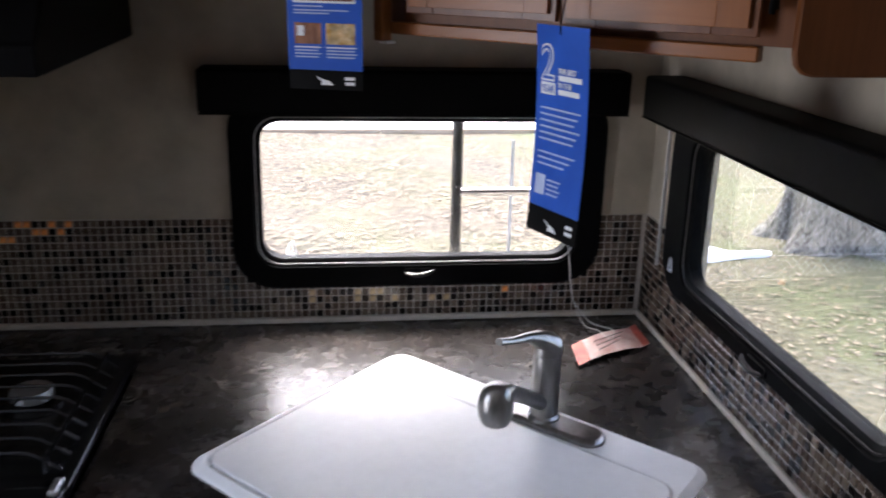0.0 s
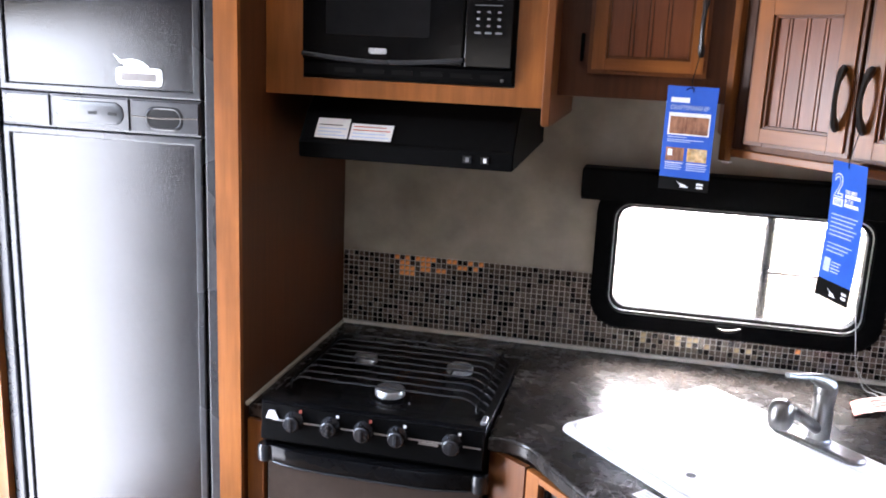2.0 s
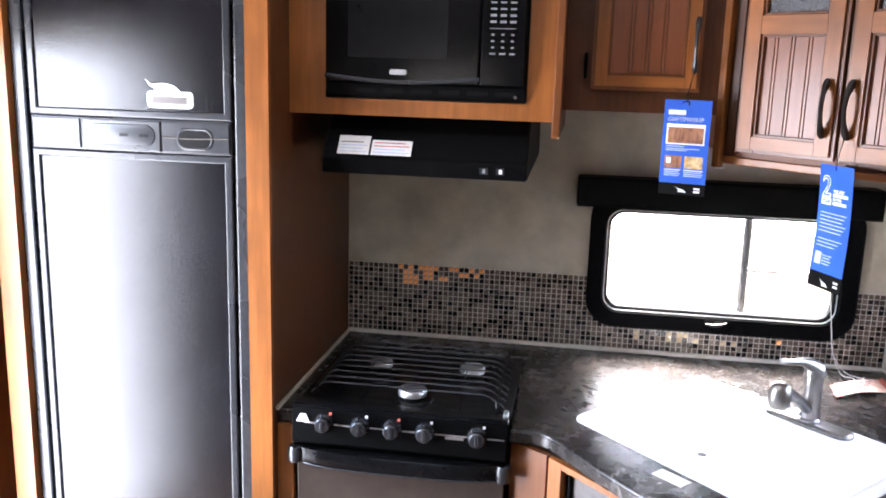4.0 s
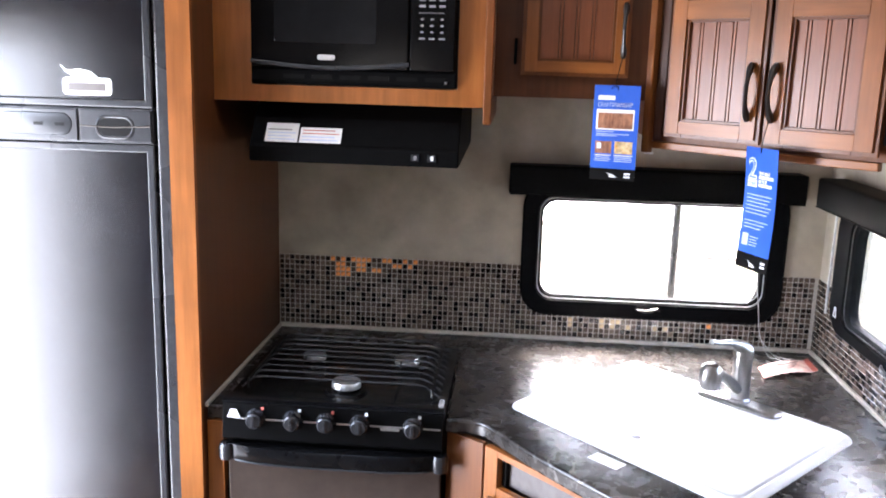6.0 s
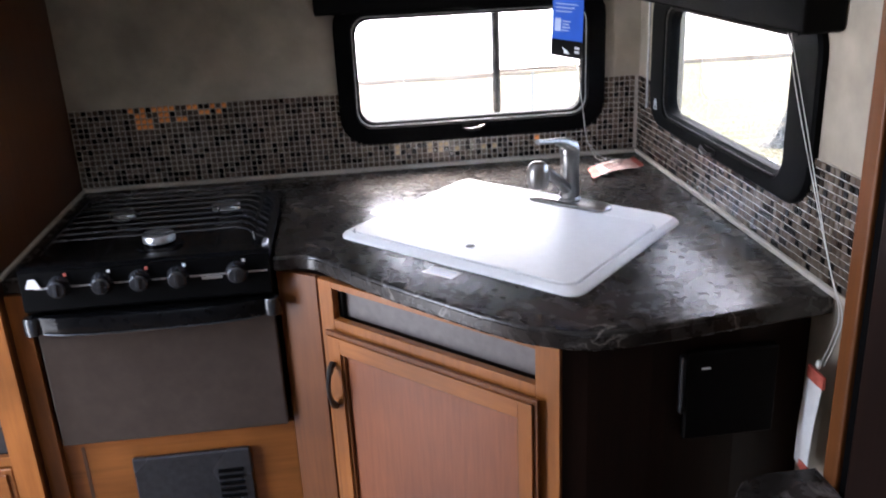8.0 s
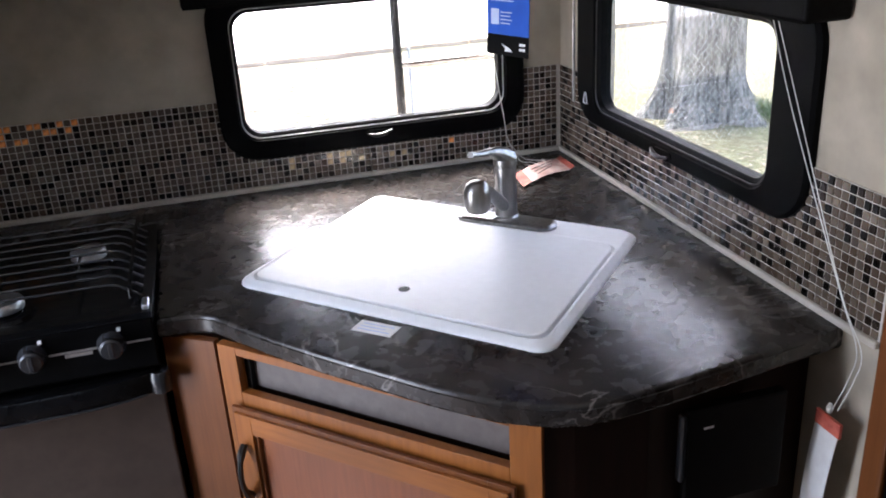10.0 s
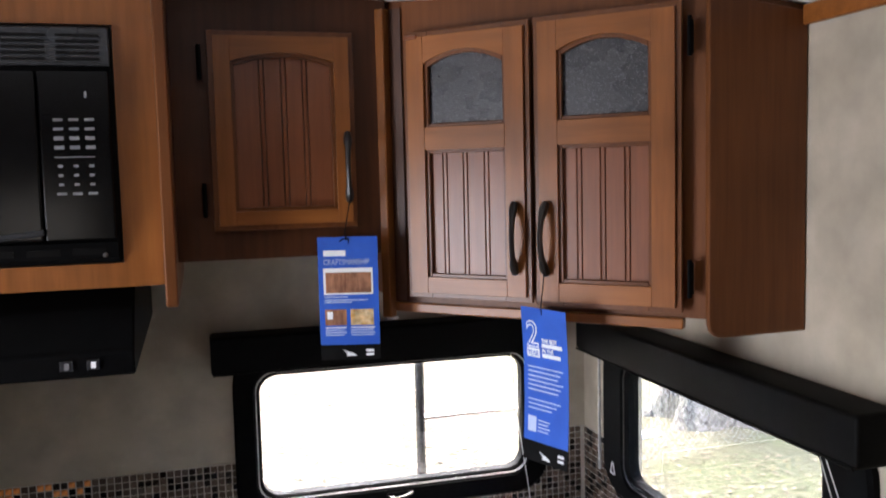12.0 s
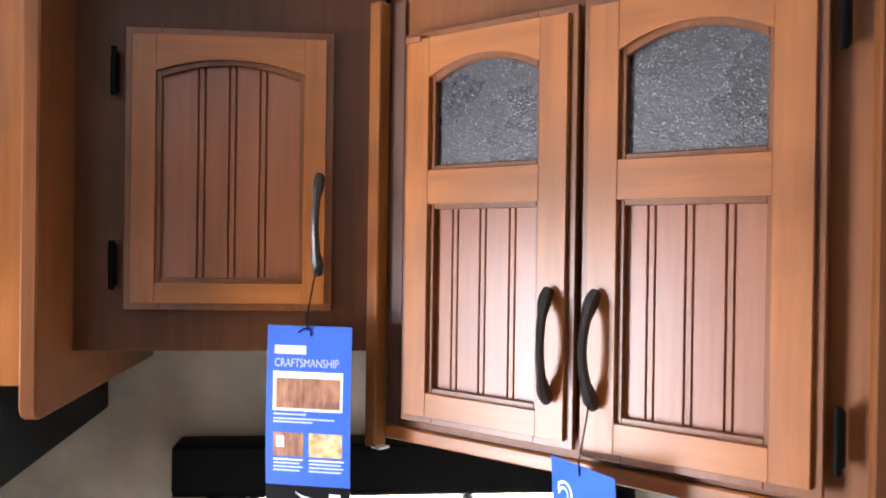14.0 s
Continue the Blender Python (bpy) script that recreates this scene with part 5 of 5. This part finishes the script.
bird = [(0.038, 0.204), (0.046, 0.208), (0.058, 0.211), (0.066, 0.217), (0.046, 0.217), (0.048, 0.212)]
part("bird_shape", loft([[at(a, d, 0.0009) for a, d in bird], [at(a, d, 0.0004) for a, d in bird]], True), PRINT_WHITE, card, "plain white emblem")
print_patch(card, at, 0.082, 0.096, 0.205, 0.2095, PRINT_WHITE)
print_patch(card, at, 0.082, 0.096, 0.212, 0.2165, PRINT_WHITE)
part("string", tube([at(0.052, 0.006, 0.001), at(0.050, -0.010, 0.001), (0.094, 1.288, 1.728)], 0.001, 5), CARD_BLACK, card, "thin black string")
part("string_bow", tube([at(0.040, 0.008, 0.0012), at(0.047, 0.003, 0.002), at(0.056, 0.003, 0.002), at(0.056, 0.012, 0.0012)], 0.0012, 5), CARD_BLACK, card)

card, at = brochure("brochure", "narrow blue hanging brochure card with a large numeral and white print", (0.368, 1.068, 1.540), -68, 0.104, 0.262, 0.034, -0.006)
printed_words(card, at, 0.010, 0.066, "2", 0.062, PRINT_WHITE, 0.95, 0.0012)
printed_words(card, lambda a, d, o: at(a, d, o + 0.0006), 0.010, 0.066, "2", 0.062, BLUE, 0.95, -0.0012)
print_patch(card, at, 0.010, 0.040, 0.069, 0.084, PRINT_WHITE, "badge")
printed_words(card, at, 0.012, 0.0815, "YEAR", 0.0135, BLUE, 0.80)
for k, w in enumerate(("THE BEST", 0.046, "IN THE", 0.042)):
    if k % 2:
        print_patch(card, at, 0.046, 0.046 + w, 0.050 + 0.0085 * k, 0.0565 + 0.0085 * k, PRINT_WHITE)
    else:
        printed_words(card, at, 0.046, 0.0565 + 0.0085 * k, w, 0.0092, PRINT_WHITE, 0.92, 0.0002)
for k in range(6):
    print_patch(card, at, 0.010, 0.092 - 0.006 * (k % 3), 0.100 + 0.0078 * k, 0.1022 + 0.0078 * k, PRINT_PALE)
for k in range(3):
    print_patch(card, at, 0.010, 0.086 - 0.010 * k, 0.156 + 0.0075 * k, 0.158 + 0.0075 * k, PRINT_PALE)
print_patch(card, at, 0.010, 0.030, 0.186, 0.212, PRINT_PALE, "pale_square")
for k in range(4):
    print_patch(card, at, 0.034, 0.062 - 0.004 * (k % 2), 0.190 + 0.006 * k, 0.192 + 0.006 * k, PRINT_PALE)
part("bird_shape", loft([[at(a, d + 0.038, 0.0009) for a, d in bird], [at(a, d + 0.038, 0.0004) for a, d in bird]], True), PRINT_WHITE, card, "plain white emblem")
print_patch(card, at, 0.082, 0.096, 0.239, 0.2435, PRINT_WHITE)
print_patch(card, at, 0.082, 0.096, 0.247, 0.2515, PRINT_WHITE)
hook = ((-0.500 + DF - 0.012) * r2, (DF - 0.012 + 0.500) * r2, 1.606)
part("string", tube([at(0.050, 0.010, 0.001), at(0.050, -0.004, 0.001), hook], 0.001, 5), CARD_BLACK, card, "thin black string")

# ---- outside ----
def noise_ground(x, y):
    return GROUND + 0.03 * noise.noise(Vector((x * 0.5, y * 0.5, 0))) + 0.012 * noise.noise(Vector((x * 2.3, y * 2.3, 4)))


bm = bmesh.new()
grid = {}
xs = [-400, -120, -40, -20, -12] + [-8 + 0.4 * i for i in range(61)] + [18, 24, 40, 120, 400]
ys = [-400, -120, -40, -12, -4] + [0.4 * i for i in range(6, 33)] + [13.05]
for i, x in enumerate(xs):
    for j, y in enumerate(ys):
        grid[i, j] = bm.verts.new((x, y, noise_ground(x, y) if 0 <= y < 12.9 and -9 < x < 17 else GROUND))
for i in range(len(xs) - 1):
    for j in range(len(ys) - 1):
        bm.faces.new((grid[i, j], grid[i + 1, j], grid[i + 1, j + 1], grid[i, j + 1]))
single("ground", bm, LAWN, "dry brown and green patchy lawn", kind="structure", smooth=True)
single("road", box(-400, 400, 13.0, 1200, GROUND - 0.1, GROUND + 0.02, 0), CONCRETE, "pale bright concrete road beyond the lawn", kind="structure")
edging = thing("edging_board", "weathered brown timber edging board along the lawn", "edging", (0, 12.9, GROUND), kind="structure")
for k in range(10):
    part("board", box(-12 + 3.2 * k, -8.83 + 3.2 * k, 12.86, 12.96, GROUND - 0.05, GROUND + 0.05 + 0.006 * (k % 3), 0.008), TIMBER, edging)

rng = random.Random(4)
verts, faces = [], []
for _ in range(62000):
    x, y = rng.uniform(-2.5, 9.0), rng.uniform(3.0, 12.8)
    if noise.noise(Vector((x * 0.9, y * 0.9, 7))) < rng.uniform(-0.6, 0.5):
        continue
    if x > 2.4 and rng.random() < min(0.6, (x - 2.4) * 0.5):
        continue
    size = rng.uniform(0.012, 0.040)
    m = Matrix.Translation((x, y, noise_ground(x, y) + 0.012)) @ pose(0, 0, 0, rng.uniform(-14, 14), rng.uniform(-14, 14), rng.uniform(0, 360))
    i = len(verts)
    verts += [m @ Vector(p) for p in ((-size, 0, 0), (0, -size * 0.45, 0), (size, 0, 0.004), (0, size * 0.45, 0))]
    faces.append((i, i + 1, i + 2, i + 3))
mesh = bpy.data.meshes.new("leaf_litter")
mesh.from_pydata(verts, [], faces)
mesh.materials.append(LITTER)
tagged(new("leaf_litter", mesh), "scattered dry tan leaves and grass tufts on the lawn", "leaves", kind="stuff")


def tree(x, y):
    top = thing("tree", "large grey-barked tree trunk with flaring roots", "tree", (x, y, GROUND))
    loops = []
    sides = 120
    outline = ((-0.10, 0.72), (0.0, 0.58), (0.10, 0.50), (0.22, 0.445), (0.4, 0.41), (0.7, 0.39), (1.1, 0.375), (1.7, 0.365), (2.6, 0.37), (3.6, 0.33), (4.6, 0.25))
    heights = [-0.10 + 0.05 * k for k in range(60)] + [3.0, 3.3, 3.6, 4.1, 4.6]
    for h in heights:
        lo = max(p for p in outline if p[0] <= h + 1e-6)
        hi = min((p for p in outline if p[0] > h + 1e-6), default=outline[-1])
        r = lo[1] + (hi[1] - lo[1]) * ((h - lo[0]) / (hi[0] - lo[0]) if hi[0] > lo[0] else 0)
        ring = []
        for k in range(sides):
            a = 2 * math.pi * k / sides
            flare = max(0.0, 1 - h / 0.9)
            u, v = math.cos(a), math.sin(a)
            furrow = abs(noise.noise(Vector((u * 7, v * 7, h * 1.1)))) + 0.5 * abs(noise.noise(Vector((u * 15, v * 15, h * 2.6 + 5))))
            rr = r * (1 + 0.22 * flare * math.sin(5 * a + 1.1) + 0.09 * flare * math.sin(9 * a + 0.4) + 0.06 * noise.noise(Vector((u * 2, v * 2, h * 0.8))) + 0.16 * min(furrow, 0.5) - 0.05)
            ring.append((x + rr * u, y + rr * v, GROUND + h))
        loops.append(ring)
    trunk = part("trunk", loft(loops, True), BARK, top, "furrowed pale grey trunk", smooth=True)
    rng = random.Random(9)
    for k in range(7):
        a = 0.9 * k
        h = 3.2 + 0.22 * k
        p = Vector((x, y, GROUND + h))
        d = Vector((math.cos(a), math.sin(a), 0.75))
        part("limb", tube([p, p + d * 0.8, p + d * 1.8 + Vector((0, 0, 0.3)), p + d * 3.0 + Vector((0, 0, 0.9))], [0.15, 0.11, 0.07, 0.03], 8), BARK, top, smooth=True)
    verts, faces = [], []
    for k in range(2600):
        u = Vector((rng.gauss(0, 1), rng.gauss(0, 1), rng.gauss(0, 1))).normalized() * rng.uniform(0.5, 1.0)
        c = Vector((x + 3.0 * u.x, y + 3.0 * u.y, GROUND + 6.0 + 1.7 * u.z))
        if noise.noise(c * 0.7) < -0.1:
            continue
        q = Vector((rng.gauss(0, 1), rng.gauss(0, 1), rng.gauss(0, 1))).normalized()
        w = q.orthogonal().normalized()
        i = len(verts)
        verts += [c - q * 0.09, c + w * 0.04, c + q * 0.09, c - w * 0.04]
        faces.append((i, i + 1, i + 2, i + 3))
    mesh = bpy.data.meshes.new("crown")
    mesh.from_pydata([v - BASE[top] for v in verts], [], faces)
    mesh.materials.append(GRASS_BLADE)
    crown = new("crown", mesh)
    crown.parent = top
    return top


tree(4.68, 7.28)

rng = random.Random(21)
verts, faces = [], []
for _ in range(900):
    a, r = rng.uniform(0, 2 * math.pi), abs(rng.gauss(0, 0.24))
    x, y, h, lean = 5.28 + r * math.cos(a), 6.92 + r * math.sin(a), rng.uniform(0.06, 0.20), rng.uniform(-0.07, 0.07)
    z, w = noise_ground(x, y) - 0.01, rng.uniform(0.003, 0.006)
    i = len(verts)
    verts += [(x - w, y, z), (x + w, y, z), (x + lean + w * 0.5, y + lean * 0.4, z + h * 0.6), (x + lean * 1.9, y + lean, z + h)]
    faces.append((i, i + 1, i + 2, i + 3))
mesh = bpy.data.meshes.new("grass_tuft")
mesh.from_pydata(verts, [], faces)
mesh.materials.append(GREEN_BLADE)
tagged(new("grass_tuft", mesh), "tuft of fresh green grass beside the tree trunk", "grass", kind="stuff")

fence = thing("chain_link_fence", "galvanised chain-link fence in front of the tree", "fence", (4.6, 6.35, GROUND))
F0, F1 = Vector((1.31, 5.77, 0)), Vector((8.30, 7.00, 0))
for k in (0, 1):
    p = F0.lerp(F1, k)
    part("post", tube([(p.x, p.y, GROUND - 0.05), (p.x, p.y, GROUND + 1.22)], 0.011, 8), STEEL, fence, "galvanised fence post")
run = (F1 - F0).length
step = 0.075
verts, faces = [], []
for direction in (1, -1):
    for k in range(int((run + 1.15) / step)):
        s0 = k * step - (1.15 if direction > 0 else 0)
        a, b = (s0, 0.02), (s0 + direction * 1.15, 1.17)
        if min(a[0], b[0]) < 0 or max(a[0], b[0]) > run:
            continue
        p, q = F0.lerp(F1, a[0] / run), F0.lerp(F1, b[0] / run)
        i = len(verts)
        w = 0.0011
        for r, z in ((p, GROUND + a[1]), (q, GROUND + b[1])):
            verts += [(r.x - w, r.y, z), (r.x + w, r.y, z), (r.x, r.y - w * 1.5, z)]
        faces += [(i, i + 1, i + 4, i + 3), (i + 1, i + 2, i + 5, i + 4), (i + 2, i, i + 3, i + 5)]
mesh = bpy.data.meshes.new("wire_mesh")
mesh.from_pydata([Vector(v) - BASE[fence] for v in verts], [], faces)
mesh.materials.append(STEEL)
net = tagged(new("wire_mesh", mesh), "thin galvanised wire mesh", kind="stuff")
net.parent = fence

litter = []
for k in range(13):
    t = k / 12
    cx, cy, r = 3.00 + 0.90 * t, 6.80 + 0.08 * t, 0.02 + 0.09 * math.sin(math.pi * (0.12 + 0.86 * t)) ** 0.6 * (0.8 + 0.3 * math.sin(7 * t))
    litter.append([(cx, cy + r * 1.2 * math.cos(a), GROUND - 0.01 + max(0, r * 0.9 * math.sin(a)) * (1 + 0.2 * math.sin(5 * t + a))) for a in (2 * math.pi * j / 10 for j in range(10))])
single("plastic_sheet", loft(litter, True), PLASTIC_SHEET, "crumpled white plastic sheet lying on the lawn", "litter", smooth=True, base=(3.4, 6.8, GROUND))

ladder = thing("ladder", "rear vehicle ladder of dark tubes with a bright rung", "ladder", (0.52, 1.95, 0.2))
for x in (0.375, 0.790):
    part("rail", tube([(x, 1.832, 0.30), (x, 1.94, 0.34), (x, 1.953, 0.45), (x, 1.953, 2.15), (x, 1.94, 2.26), (x, 1.832, 2.32)], 0.0125, 10), FRIDGE_TRIM, ladder, "dark grey tube rail", smooth=True)
for k in range(6):
    z = 0.55 + 0.2835 * k
    rung = part("rung", tube([(0.366, 1.953, z), (0.375, 1.953, z), (0.790, 1.953, z), (0.799, 1.953, z)], 0.0095, 8), NICKEL, ladder, "bright metal rung", smooth=True)

# ---- mosaic ----
def mosaic(axis, wall, o, a0, a1, keep):
    """Square glass tiles; those in the stretch keep are pieces of their own, the rest one mesh."""
    size, depth = 0.0133, 0.0030
    rng = random.Random(11 if axis == "y" else 12)
    def solid(rows):
        verts, faces = [], []
        for ca, cb, tilt in rows:
            i = len(verts)
            for d, e in ((0.0032, size / 2), (0.0032 + depth - 0.0008, size / 2), (0.0032 + depth, size / 2 - 0.0009)):
                for sa, sb in ((-1, -1), (1, -1), (1, 1), (-1, 1)):
                    out = d + (tilt[0] * sa + tilt[1] * sb) * (0 if d < 0.004 else 1)
                    verts.append((ca + sa * e, cb + sb * e, out))
            faces += [(i + 8, i + 9, i + 10, i + 11)]
            for r in (0, 4):
                for k in range(4):
                    n = (k + 1) % 4
                    faces.append((i + r + k, i + r + n, i + r + 4 + n, i + r + 4 + k))
        place = on_back if axis == "y" else on_right
        if axis == "x":
            faces = [tuple(reversed(f)) for f in faces]
        mesh = bpy.data.meshes.new("tile")
        mesh.from_pydata([place(*v) for v in verts], [], faces)
        return mesh
    def glint(ca, cb):
        """Tiles coloured as warm reflections, in a few loose clusters on the rear wall."""
        for x0, x1, z0, z1, share, mat in ((-0.70, -0.63, 1.045, 1.11, 0.78, GLINT_COPPER), (-0.63, -0.50, 1.062, 1.11, 0.5, GLINT_COPPER), (-0.50, -0.42, 1.070, 1.11, 0.25, GLINT_COPPER),
                                           (0.10, 0.24, 0.918, 0.953, 0.42, GLINT_GOLD), (0.00, 0.34, 0.918, 0.953, 0.10, GLINT_GOLD), (0.455, 0.485, 0.935, 0.953, 0.35, GLINT_COPPER)):
            if axis == "y" and x0 < ca < x1 and z0 < cb < z1 and rng.random() < share:
                return mat
    cols, nrows = int((a1 - a0) / PITCH), 14
    step_b = (TILE_HIGH - TILE_LOW) / nrows
    rest, own, glints = [], [], []
    for c in range(cols):
        for r in range(nrows):
            ca, cb = a0 + PITCH * (c + 0.5), TILE_LOW + step_b * (r + 0.5)
            x0, x1, z0 = o["a0"], o["a1"], o["b0"]
            if x0 + 0.012 < ca < x1 - 0.012 and cb > z0 + 0.012:
                corner_r = 0.085
                dx = max(0, x0 + corner_r - ca, ca - x1 + corner_r)
                dz = max(0, z0 + corner_r - cb)
                if dx * dx + dz * dz < (corner_r - 0.012) ** 2 or (dx == 0 or dz == 0):
                    continue
            tilt = (rng.uniform(-1, 1) * 0.00025, rng.uniform(-1, 1) * 0.00025)
            shine = glint(ca, cb)
            if shine:
                glints.append((ca, cb, shine))
            else:
                (own if keep[0] <= ca < keep[1] and len(own) < 300 - len(glints) else rest).append((ca, cb, tilt))
    mesh = solid(rest)
    mesh.materials.append(TILE_JOINED)
    net = new("tiles", mesh)
    net.parent = wall
    tagged(net, "glossy brown, grey and black glass mosaic tiles", kind="stuff")
    variants = []
    for k in range(6):
        m = solid([(0, 0, (rng.uniform(-1, 1) * 0.00025, rng.uniform(-1, 1) * 0.00025))])
        m.materials.append(TILE_SINGLE)
        shift = on_back(0, 0, 0) if axis == "y" else on_right(0, 0, 0)
        m.transform(Matrix.Translation(-shift))
        variants.append((m, shift))
    for i, (ca, cb, _) in enumerate(own):
        m, shift = variants[i % 6]
        t = new("tile", m)
        t.location = (on_back if axis == "y" else on_right)(ca, cb, 0)
        t.parent = wall
    shapes = {}
    for ca, cb, mat in glints:
        if mat not in shapes:
            shapes[mat] = variants[0][0].copy()
            shapes[mat].materials.clear()
            shapes[mat].materials.append(mat)
        t = new("tile", shapes[mat])
        t.location = on_back(ca, cb, 0)
        t.parent = wall
        tagged(t, "glass tile with a painted copper glint" if mat is GLINT_COPPER else "glass tile with a painted gold glint")


mosaic("y", wall_back, WIN1, -0.858, RIGHT - 0.004, (-0.13, 0.67))
mosaic("x", wall_right, WIN2, 0.588, BACK - 0.007, (0.588, 1.2))
